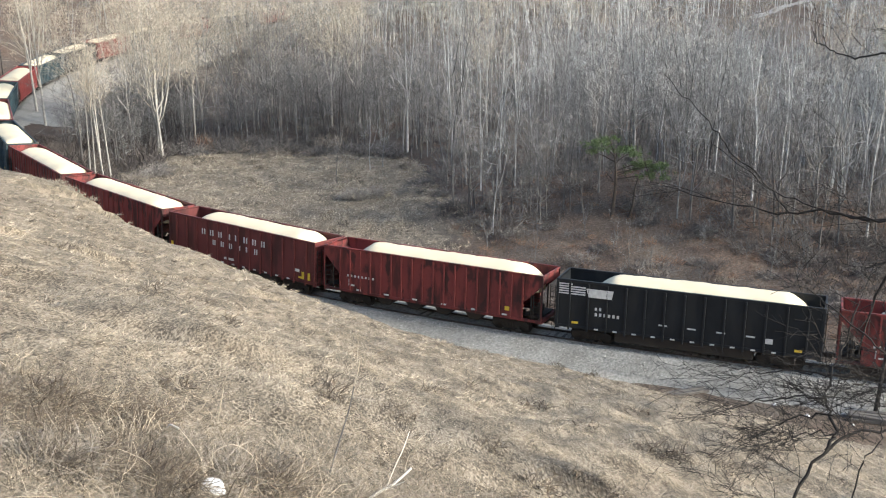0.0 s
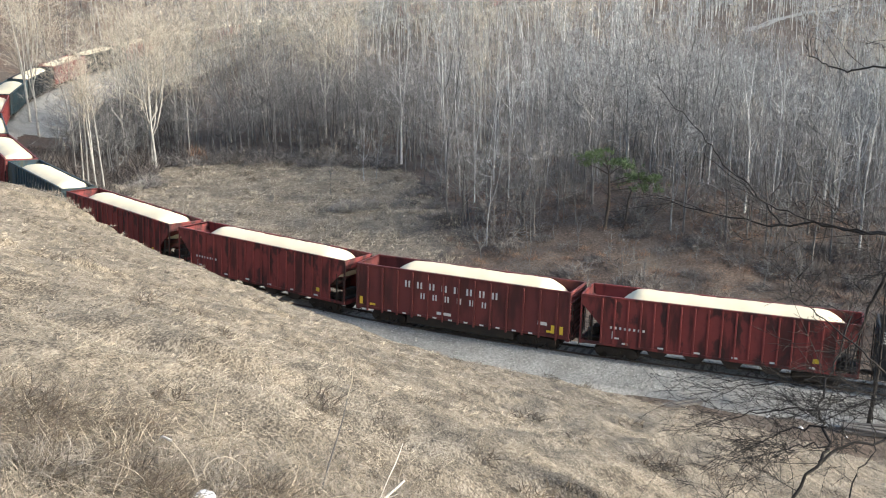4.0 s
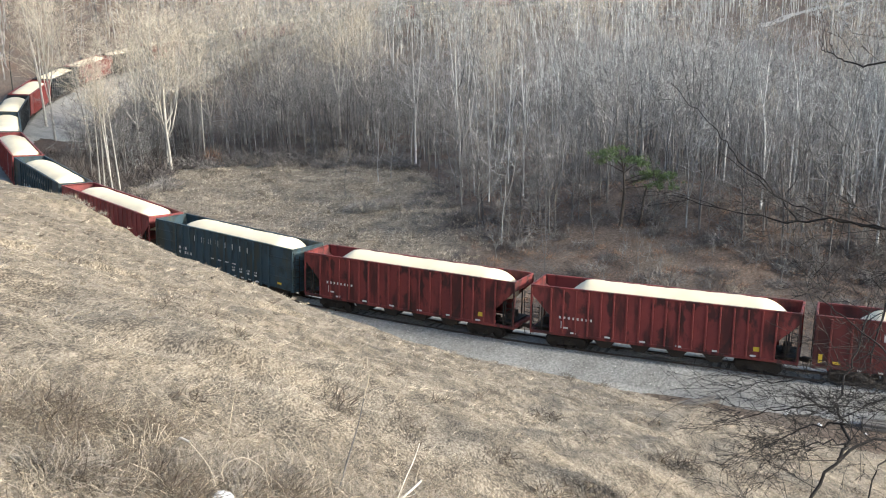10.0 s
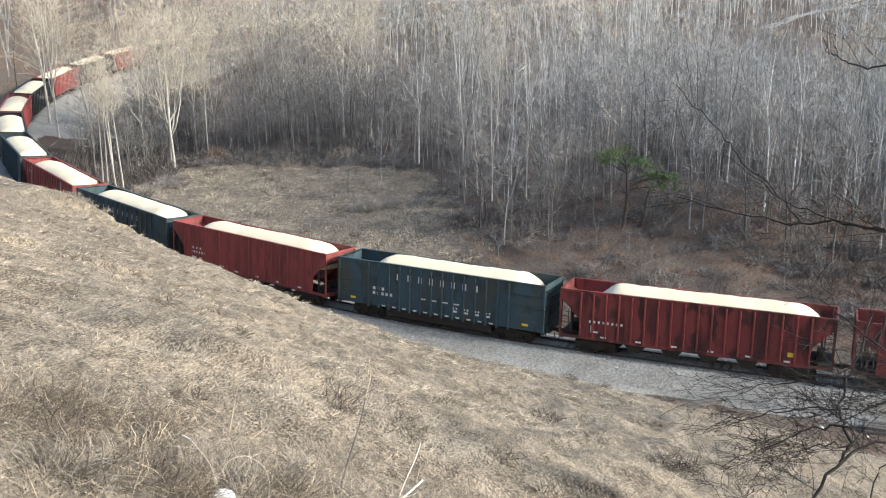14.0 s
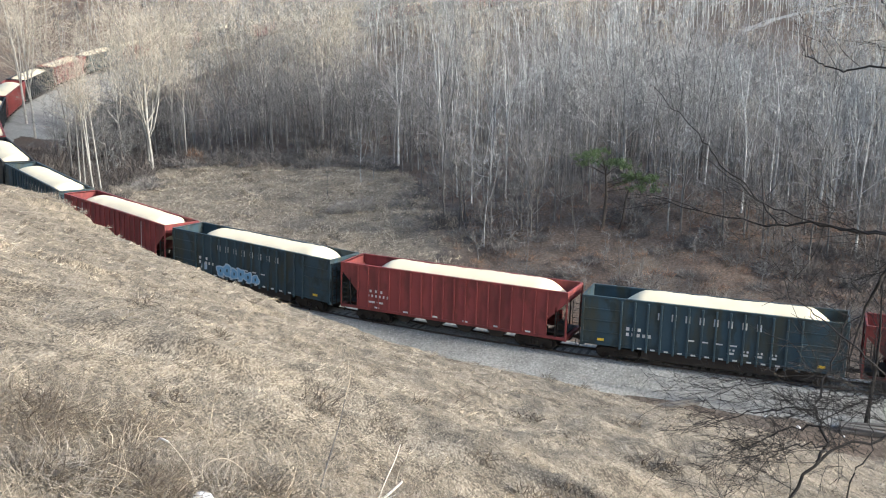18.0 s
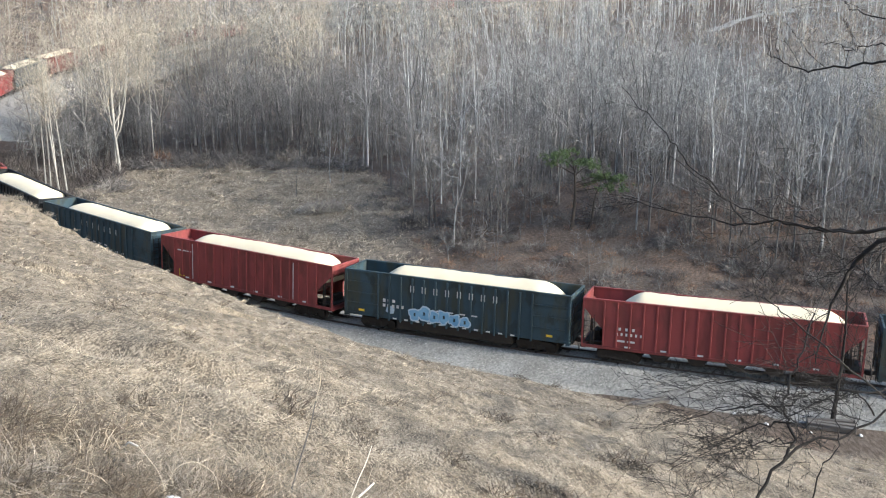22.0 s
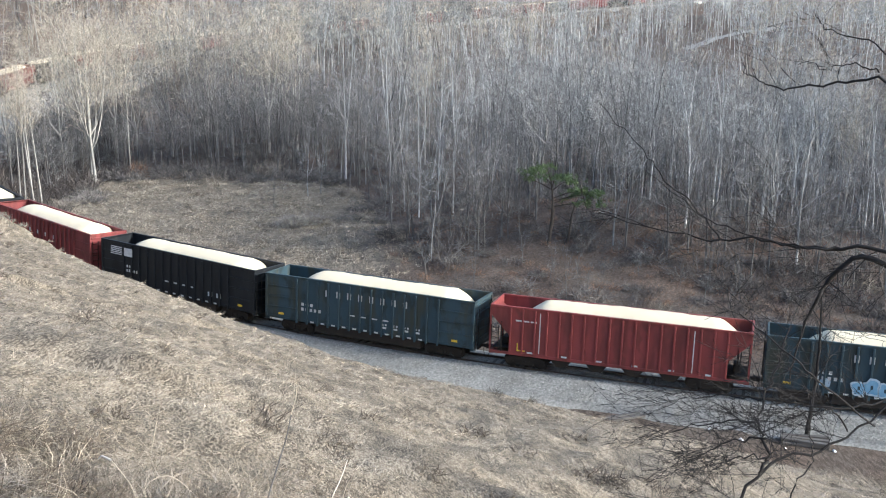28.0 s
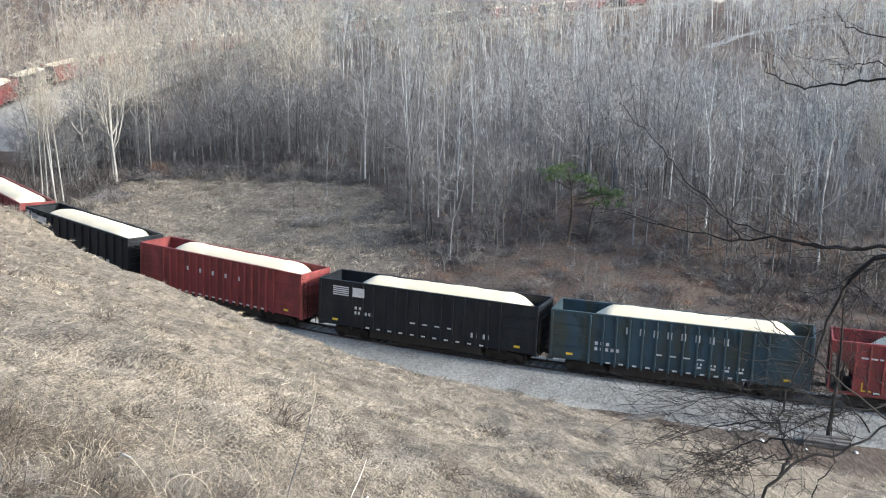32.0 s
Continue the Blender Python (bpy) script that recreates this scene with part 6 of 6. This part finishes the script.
# ---- dark bare trees close to the camera and by the track ----
def grow(rs, path, r0, r1, name, parent, twigs, twig_len, bias, depth=2):
    """A limb along a path with side shoots and fine twigs, as one part."""
    path = np.asarray(path, float)
    u = np.linspace(0, len(path) - 1, 4 * len(path))
    i = np.minimum(u.astype(int), len(path) - 2)
    fine = path[i] + (path[i + 1] - path[i]) * (u - i)[:, None]
    fine[1:-1] = (fine[:-2] + 2 * fine[1:-1] + fine[2:]) / 4 + rs.normal(0, 0.018, (len(fine) - 2, 3))
    co, fa = [], []
    base = tube(fine, np.linspace(r0, r1, len(fine)), 7, co, fa, 0)
    todo = [(fine, twig_len, max(r1, r0 * 0.35), twigs, depth)]
    while todo:
        line, ln, r, n, dp = todo.pop()
        for _ in range(n):
            v = rs.uniform(0.12, 1.0) * (len(line) - 1)
            j = min(int(v), len(line) - 2)
            p = line[j] + (line[j + 1] - line[j]) * (v - j)
            d = rs.normal(0, 0.55, 3) + np.asarray(bias) * 1.2 + (line[j + 1] - line[j]) / (np.linalg.norm(line[j + 1] - line[j]) + 1e-9) * 0.35
            d /= np.linalg.norm(d) + 1e-9
            m = ln * rs.uniform(0.45, 1.2)
            w = np.linspace(0, 1, 6)[:, None]
            curl = rs.normal(0, 0.22, 3)
            sub = p + d * m * w + curl * m * w * w + np.cumsum(rs.normal(0, 0.012 * m, (6, 3)), axis=0) * w
            base = tube(sub, np.linspace(r * 0.55, 0.0022, 6), 4, co, fa, base)
            if dp > 1:
                todo.append((sub, ln * 0.5, max(r * 0.4, 0.005), max(2, n // 2), dp - 1))
    return share(name, mesh_of(name, (np.concatenate(co), np.concatenate(fa)), M["black_bark"]), parent)


rs = np.random.RandomState(77)
dark_tree = tagged(new("dark_tree"), "leaning leafless tree with blackish tangled branches", "tree")
stem = [(3.7, 9.9, 16.0), (3.98, 10.47, 17.5), (4.49, 10.72, 18.11), (4.89, 10.89, 18.4), (5.35, 10.88, 18.44), (5.89, 10.92, 18.68), (6.52, 11.01, 19.23), (7.3, 11.3, 20.2)]
dark_tree.matrix_basis = pose(3.6, 9.8, float(height([3.6], [9.8])[0]))
off = np.array(dark_tree.matrix_basis.translation)
stem[0] = (3.6, 9.8, off[2] - 0.3)
grow(rs, np.array(stem) - off, 0.024, 0.010, "trunk", dark_tree, 14, 0.9, (-0.5, 0.1, 0.35), 3)
for path, r0, r1, n, ln, b in (
        ([(7.3, 11.3, 20.2), (6.38, 11.95, 20.73), (5.73, 12.4, 20.55), (5.25, 12.78, 20.58), (4.76, 13.11, 20.5), (4.11, 13.5, 20.53), (3.26, 13.94, 20.7)], 0.036, 0.005, 10, 0.8, (-0.3, 0.0, 0.2)),
        ([(6.0, 12.2, 20.62), (5.67, 12.26, 20.59), (5.01, 12.73, 20.67), (4.53, 13.11, 20.79), (3.83, 13.63, 21.35)], 0.02, 0.004, 8, 0.75, (-0.3, 0, 0.35)),
        ([(7.3, 11.3, 20.2), (6.19, 12.01, 20.61), (5.97, 12.21, 20.31), (5.8, 12.31, 19.87), (5.7, 12.38, 19.46), (5.58, 12.32, 18.76)], 0.05, 0.009, 11, 0.7, (-0.4, 0, 0.0)),
        ([(4.48, 10.46, 18.41), (4.64, 10.6, 18.55), (4.66, 10.79, 18.69), (4.61, 10.99, 18.82), (4.74, 11.15, 19.03), (4.92, 11.31, 19.29), (5.15, 11.53, 19.79)], 0.024, 0.009, 10, 0.8, (-0.35, 0.1, 0.2)),
        ([(4.65, 11.07, 18.77), (4.34, 11.36, 18.64), (3.94, 11.64, 18.44), (3.58, 11.84, 18.15)], 0.014, 0.003, 9, 0.75, (-0.7, 0.1, -0.05)),
        ([(4.66, 10.79, 18.69), (4.3, 11.02, 18.55), (3.95, 11.15, 18.26), (3.68, 11.25, 17.98)], 0.014, 0.003, 9, 0.75, (-0.6, 0.1, -0.1)),
        ([(4.78, 11.24, 18.99), (4.47, 11.6, 18.91), (4.08, 11.93, 18.73), (3.73, 12.17, 18.43)], 0.014, 0.003, 9, 0.75, (-0.7, 0.1, 0.05)),
        ([(4.6, 10.51, 18.59), (4.26, 10.69, 18.5), (4.02, 10.76, 18.32), (3.77, 10.76, 18.02)], 0.012, 0.003, 7, 0.6, (-0.5, 0.1, -0.2)),
        ([(5.72, 10.9, 18.7), (5.4, 10.75, 19.1), (4.99, 10.78, 18.98), (4.56, 10.83, 18.71), (4.18, 10.84, 18.42)], 0.014, 0.003, 13, 0.75, (-0.4, 0.1, 0.1)),
        ([(6.3, 11.0, 19.1), (5.66, 10.9, 18.97), (5.27, 10.97, 19.03), (4.87, 10.98, 18.96), (4.45, 10.9, 18.75)], 0.016, 0.003, 13, 0.75, (-0.4, 0.1, 0.15)),
        ([(6.0, 10.8, 18.8), (5.05, 10.44, 19.59), (4.85, 10.61, 19.77), (4.63, 10.78, 19.95), (4.41, 10.93, 20.1), (4.3, 11.02, 20.21)], 0.014, 0.005, 6, 0.5, (-0.4, 0.1, 0.2)),
        ([(4.4, 9.9, 17.2), (4.67, 10.02, 18.42), (4.89, 10.07, 18.7), (4.94, 10.18, 18.95), (4.91, 10.31, 19.17), (4.76, 10.47, 19.38)], 0.012, 0.004, 7, 0.5, (-0.5, 0.1, 0.1))):
    grow(rs, np.array(path) - off, r0 * 0.85, r1, "limb", dark_tree, n, ln * 1.15, b, 3)
# the high sparse limbs
for path, r0, n in (([(7.3, 11.3, 20.2), (7.2, 11.9, 21.9), (6.44, 12.57, 22.81), (6.03, 12.9, 22.64), (5.77, 13.16, 22.56), (5.5, 13.41, 22.5), (5.35, 13.62, 22.57), (5.22, 13.83, 22.66), (5.19, 14.0, 22.8)], 0.022, 7),
                    ([(7.2, 11.9, 21.9), (6.42, 12.62, 23.21), (6.09, 13.01, 23.25), (5.98, 13.28, 23.3), (5.95, 13.53, 23.5)], 0.012, 5),
                    ([(6.44, 12.57, 22.81), (6.25, 12.68, 22.89), (6.11, 12.97, 22.86), (6.01, 13.22, 22.77), (5.82, 13.54, 22.94)], 0.010, 4),
                    ([(4.76, 13.11, 20.5), (4.5, 13.4, 20.9), (4.15, 13.7, 21.15), (3.95, 13.9, 21.5), (3.6, 14.2, 21.9), (3.3, 14.4, 22.2)], 0.014, 5)):
    grow(rs, np.array(path) - off, r0, 0.004, "limb", dark_tree, n, 0.5, (-0.2, 0.1, 0.5), 2)


def track_sapling(x, y, tall):
    z = float(height([x], [y])[0])
    t = tagged(new("sapling"), "slim dark leafless tree beside the ballast", "tree")
    t.matrix_basis = pose(x, y, z)
    k = np.linspace(0, 1, 6)
    path = np.column_stack([0.25 * np.sin(k * 3), 0.1 * k, k * tall - 0.3])
    grow(np.random.RandomState(5), path, 0.13, 0.03, "trunk", t, 14, 2.2, (0, 0, 0.5), 3)


track_sapling(23.5, 49.2, 9.0)

# dead weed stalks and brambles near the camera
STALK = np.random.RandomState(44)


def weed_stalk(x, y, tall, lean, r, mat, label, kink=0.0):
    z = float(height([x], [y])[0])
    t = tagged(new("weed_stalk"), label, "plant", "dead stalks")
    t.matrix_basis = pose(x, y, z)
    k = np.linspace(0, 1, 6)
    path = np.column_stack([lean * tall * k ** 1.4 + kink * np.sin(k * 3.1), 0.08 * np.sin(k * 4), tall * k * (1 - 0.15 * abs(lean)) - 0.05])
    co, fa = [], []
    tube(path, np.linspace(r, r * 0.4, 6), 5, co, fa, 0)
    share("stem", mesh_of("stem", (co[0], fa[0]), mat), t)
    return t


def bent_stem(name, parts, label, category, group=""):
    """A stick, stalk or cane from bent stems: rows of material, thickness at both ends and the way that it takes."""
    x, y, z = parts[0][3][0]
    ob = tagged(new(name), label, category, group)
    ob.matrix_basis = pose(x, y, float(height([x], [y])[0]))
    for k, (mat, r0, r1, way) in enumerate(parts):
        way = np.array(way) - np.array(ob.matrix_basis.translation)
        if k == 0:
            way[0, 2] = min(way[0, 2], -0.04)
        u = np.linspace(0, len(way) - 1, 3 * len(way))
        fine = np.column_stack([np.interp(u, range(len(way)), way[:, c]) for c in range(3)])
        fine[1:-1] = (fine[:-2] + fine[1:-1] * 2 + fine[2:]) / 4
        co, fa = [], []
        tube(fine, np.linspace(r0, r1, len(fine)), 6, co, fa, 0)
        share("stem" if k == 0 else "side_stem", mesh_of("stem", (co[0], fa[0]), M[mat]), ob)


bent_stem("broken_stick", [("dry_wood", 0.013, 0.008, [(-0.6, 6.6, 20.1), (-0.5, 6.71, 20.2), (-0.35, 6.77, 20.25), (-0.26, 6.82, 20.3), (-0.19, 6.86, 20.35)]), ("dry_wood", 0.007, 0.003, [(-0.35, 6.79, 20.24), (-0.29, 6.78, 20.26), (-0.24, 6.77, 20.29)]),
                           ("dry_wood", 0.0045, 0.0035, [(-0.38, 6.78, 20.23), (-0.31, 6.87, 20.37), (-0.25, 6.93, 20.47), (-0.2, 6.99, 20.59)])], "broken bleached stick with a side shoot in the grass", "stick")
bent_stem("weed_stalk", [("bark_dark", 0.008, 0.005, [(-0.88, 7.0, 20.05), (-0.8, 7.1, 20.3), (-0.73, 7.17, 20.5), (-0.67, 7.23, 20.67), (-0.63, 7.28, 20.84)]), ("straw", 0.005, 0.003, [(-0.63, 7.28, 20.84), (-0.59, 7.3, 20.97), (-0.58, 7.3, 21.05)])], "tall thin dark weed stalk with a pale tip", "plant", "dead stalks")
bent_stem("cane", [("straw", 0.0045, 0.0036, [(-1.38, 5.6, 20.8), (-1.46, 5.74, 21.02), (-1.51, 5.82, 21.09), (-1.58, 5.89, 21.14), (-1.65, 5.95, 21.19)]), ("dry_wood", 0.008, 0.004, [(-1.65, 5.95, 21.19), (-1.72, 6.0, 21.2), (-1.75, 6.03, 21.16)])], "bent pale cane with a white broken tip", "plant", "dead stalks")
bent_stem("cane", [("straw", 0.0034, 0.0026, [(-1.5, 5.86, 20.8), (-1.45, 5.92, 21.02), (-1.38, 5.95, 21.06), (-1.31, 5.97, 21.06), (-1.24, 5.97, 21.02), (-1.18, 5.95, 20.97), (-1.15, 5.92, 20.8)])], "arched pale bramble cane over the grass", "plant", "dead stalks")
bent_stem("cane", [("straw", 0.0034, 0.0026, [(-1.65, 5.75, 20.95), (-1.51, 5.79, 21.02), (-1.41, 5.79, 20.99), (-1.3, 5.77, 20.91)])], "pale bramble cane lying over the grass", "plant", "dead stalks")
for x, y, tall, lean, r, mat in ((-0.31, 8.6, 0.4, 0.35, 0.005, "straw"), (-1.36, 16.5, 0.5, 0.1, 0.007, "straw"),
                                 (-1.6, 5.2, 0.35, -0.5, 0.005, "straw"), (-1.15, 5.0, 0.4, 0.4, 0.004, "straw"), (-2.5, 6.2, 0.5, 0.4, 0.006, "weed"),
                                 (-0.9, 6.4, 0.7, -0.3, 0.005, "weed"), (-1.9, 8.0, 0.6, 0.25, 0.006, "straw")):
    weed_stalk(x, y, tall, lean, r, M[mat], "dead brown weed stalk")
# heaped tangles of dead stems with dark hollows between, and arching canes
for name, n, mat, a1, label in (("brambles", 20, "brown_weed", -6, "heaped dark tangle of dead brambles"), ("dead_stems", 30, "weed", 2, "heaped grey tangle of dead stems"), ("straw_heaps", 14, "straw", 4, "heaps of curled dead straw")):
    co, fa, base = [], [], 0
    for k in range(n):
        a, r = math.radians(STALK.uniform(-29, a1)), STALK.uniform(4.2, 7.6) * (1.0 if mat == "brown_weed" else 1.12)
        c, f = thicket(STALK, 200, 0.0058, True)
        k_ = STALK.uniform(0.16, 0.36)
        x, y = r * math.sin(a), r * math.cos(a)
        co.append(c * (k_, k_, k_) + (x, y, float(height([x], [y])[0])))
        fa.append(f + base)
        base += len(c)
    tagged(new(name, mesh_of(name, (np.concatenate(co), np.concatenate(fa)), M[mat])), label, "brambles", kind="stuff")
for name, n, mat in (("pale_canes", 55, "straw"), ("grey_canes", 80, "weed"), ("dark_canes", 60, "brown_weed")):
    co, fa, base = [], [], 0
    for k in range(n):
        a, r = math.radians(STALK.uniform(-29, -8 if mat == "brown_weed" else 3)), STALK.uniform(4.3, 8.5)
        x, y = r * math.sin(a), r * math.cos(a)
        w = np.linspace(0, 1, 8)[:, None]
        turn, ln = STALK.rand() * 6.283, STALK.uniform(0.2, 0.65)
        path = np.array([x, y, float(height([x], [y])[0]) - 0.02]) + ln * np.array([math.cos(turn), math.sin(turn), 0]) * w + np.array([0, 0, 1.0]) * ln * STALK.uniform(0.5, 1.5) * (w - STALK.uniform(0.55, 1.0) * w * w)
        path += np.cumsum(STALK.normal(0, 0.012 * ln, (8, 3)), axis=0)
        base = tube(path, np.linspace(1, 0.5, 8) * STALK.uniform(0.001, 0.0025), 4, co, fa, base)
    tagged(new(name, mesh_of(name, (np.concatenate(co), np.concatenate(fa)), M[mat])), "arching dead bramble canes", "brambles", kind="stuff")


def curls(name, n, mat, seed, label, length, width, rise, r0, r1, a0, a1, lo):
    """Matted dead stems close by: curling strands that lie over and through each other every way."""
    rs = np.random.RandomState(seed)
    r, a = r0 * np.exp(rs.rand(n) * math.log(r1 / r0)), np.radians(rs.uniform(a0, a1, n))
    x, y = r * np.sin(a), r * np.cos(a)
    ok = ripple(x + seed, y, 0.5) + 0.6 * ripple(y, x + seed, 0.22) + rs.normal(0, 0.35, n) > lo
    x, y, r = x[ok], y[ok], r[ok]
    m, k = len(x), 7
    z = height(x, y)
    head, bend = rs.rand(m) * 6.283, rs.normal(0, 0.65, m)
    tilt, sag = rs.normal(0.15, 0.4, m), rs.normal(-0.06, 0.16, m)
    ln = rs.uniform(*length, m) / (k - 1)
    p = np.empty((m, k, 3))
    p[:, 0] = np.column_stack([x, y, z + rs.uniform(-0.01, rise, m)])
    for i in range(1, k):
        head = head + bend + rs.normal(0, 0.22, m)
        tilt = tilt + sag + rs.normal(0, 0.15, m)
        across = np.array([0.342, 0.337, 0.0])
        flat = np.column_stack([np.cos(head), np.sin(head), np.zeros(m)])
        flat[:, 2] = -(flat @ across) / 0.877
        p[:, i] = p[:, i - 1] + ln[:, None] * (flat * np.cos(tilt)[:, None] + np.column_stack([np.zeros(m), np.zeros(m), np.sin(tilt)]))
    along_ = np.gradient(p, axis=1)
    side = np.cross(along_, np.column_stack([x, y, z - EYE[2]])[:, None, :] + rs.normal(0, 1.5, (m, 1, 3)))
    side /= np.linalg.norm(side, axis=2, keepdims=True)
    w = (np.maximum(width, r * 0.00017) * rs.uniform(0.6, 1.6, m))[:, None, None] * np.linspace(1, 0.6, k)[None, :, None]
    co = np.stack([p - side * w, p + side * w], 2).reshape(-1, 3)
    i = np.arange(m * k * 2).reshape(m, k, 2)
    fa = np.stack([i[:, :-1, 0], i[:, :-1, 1], i[:, 1:, 1], i[:, 1:, 0]], -1).reshape(-1, 4)
    tagged(new(name, mesh_of(name, (co, fa), mat)), label, "brambles", kind="stuff")


curls("dark_mat", 9500, M["brown_weed"], 611, "dark brown mat of dead stems close by", (0.06, 0.24), 0.0012, 0.05, 4.0, 9.5, -30, 6, 0.0)
curls("grey_mat", 6500, M["weed"], 612, "curling grey dead stems matted over each other", (0.08, 0.30), 0.0008, 0.10, 4.0, 12, -30, 22, -0.2)
curls("straw_mat", 4200, M["straw"], 613, "curling pale straw matted over dark stems", (0.06, 0.28), 0.00075, 0.11, 4.0, 9.5, -30, 10, -0.2)
curls("leaf_crumbs", 1500, M["straw"], 614, "pale curled dead leaves caught in the tangle", (0.015, 0.04), 0.004, 0.07, 4.0, 10, -30, 4, 0.1)
# dark matted heaps of dead stems close by
HEAPS = [mesh_of("bramble", thicket(np.random.RandomState(400 + k), 620, 0.0062, True), M["brown_weed" if k < 3 else "weed"]) for k in range(4)]
for x, y, k, m in ((-1.88, 5.35, 0.3, 0), (-2.42, 5.6, 0.32, 1), (-1.2, 5.75, 0.36, 2), (-2.05, 4.8, 0.36, 3), (-1.6, 5.05, 0.30, 1), (-2.75, 6.3, 0.40, 0), (-1.5, 6.1, 0.32, 3), (-2.2, 6.5, 0.36, 2), (-1.22, 6.45, 0.36, 3), (-1.35, 6.15, 0.3, 0)):
    ob = tagged(new("bramble", HEAPS[m]), "dead brown bramble lying matted in the grass", "bramble", "brambles close by")
    ob.matrix_basis = pose(x, y, float(height([x], [y])[0]) - 0.03, 0, 0, random.uniform(0, 360))
    ob.scale = (k * 1.2, k, k * 0.75)


# ---- clutter by the track and far things ----
def old_sleepers(x, y, turn, n):
    z = float(height([x], [y])[0])
    for k in range(n):
        ob = tagged(new("old_sleeper", box_mesh("old_sleeper", 2.5, 0.22, 0.17, M["tie"], 0.02)), "grey weathered railway sleeper lying in the grass", "sleeper", "discarded sleepers")
        layer, row = divmod(k, 3)
        ob.matrix_basis = pose(x + row * 0.34 * math.sin(radians(turn)), y - row * 0.34 * math.cos(radians(turn)), z + 0.10 + layer * 0.175, 0, 0, turn + random.uniform(-7, 7))


old_sleepers(14.1, 52.4, 18, 2)
old_sleepers(23.3, 48.9, -20, 6)


def litter_piece(x, y, r=0.075, label="crumpled white plastic bag in dry grass", name="plastic_bag"):
    """A crumpled bit of white plastic."""
    bm = bmesh.new()
    bmesh.ops.create_icosphere(bm, subdivisions=3, radius=r)
    for v in bm.verts:
        v.co += v.co.normalized() * 0.45 * r * noise.noise(v.co * (0.95 / r))
        v.co.z *= 0.85
    me = bpy.data.meshes.new(name)
    bm.to_mesh(me)
    bm.free()
    me.shade_smooth()
    me.materials.append(M["plain_white"])
    ob = tagged(new(name, me), label, "litter")
    ob.matrix_basis = pose(x, y, float(height([x], [y])[0]) + 0.25 * r)


litter_piece(-1.36, 5.48)
for x, y, r in ((18.6, 50.6, 0.10), (19.9, 49.2, 0.13), (21.2, 49.4, 0.12), (21.9, 48.1, 0.09), (22.6, 49.6, 0.15), (24.4, 47.6, 0.11), (17.2, 51.9, 0.08), (23.6, 50.2, 0.10)):
    litter_piece(x, y, r, "scrap of white litter beside the ballast", "litter")
bm = bmesh.new()
lathe(bm, [(-2.6, 0.16), (0, 0.14), (2.4, 0.10)], 9, Matrix.Translation((0, 0, 0.12)) @ Euler((0, 0, -1.2)).to_matrix().to_4x4())
me = bpy.data.meshes.new("fallen_log")
bm.to_mesh(me)
bm.free()
me.materials.append(M["bark_white"])
log = tagged(new("fallen_log", me), "pale fallen log at the wood's edge", "log")
log.matrix_basis = pose(-30.3, 123.1, float(height([-30.3], [123.1])[0]))

# the pale lane on the far side of the wood
lane_xy = [(92, 294), (97, 302), (116, 334), (150, 375), (205, 415)]
co = []
for k in range(121):
    u = k / 120 * 4
    i = min(int(u), 3)
    x, y = (lane_xy[i][c] + (lane_xy[i + 1][c] - lane_xy[i][c]) * (u - i) for c in (0, 1))
    for w in (-1.7, -0.6, 0.6, 1.7):
        co.append((x - 0.8 * w, y + 0.6 * w, float(height([x], [y])[0]) + 0.25))
i = np.arange(121 * 4).reshape(121, 4)
me = bpy.data.meshes.new("lane")
quads(me, np.array(co), np.stack([i[:-1, :-1], i[:-1, 1:], i[1:, 1:], i[1:, :-1]], -1).reshape(-1, 4))
me.materials.append(M["pale_road"])
tagged(new("lane", me), "pale gravel lane beyond the wood", "road", kind="structure")


motions()
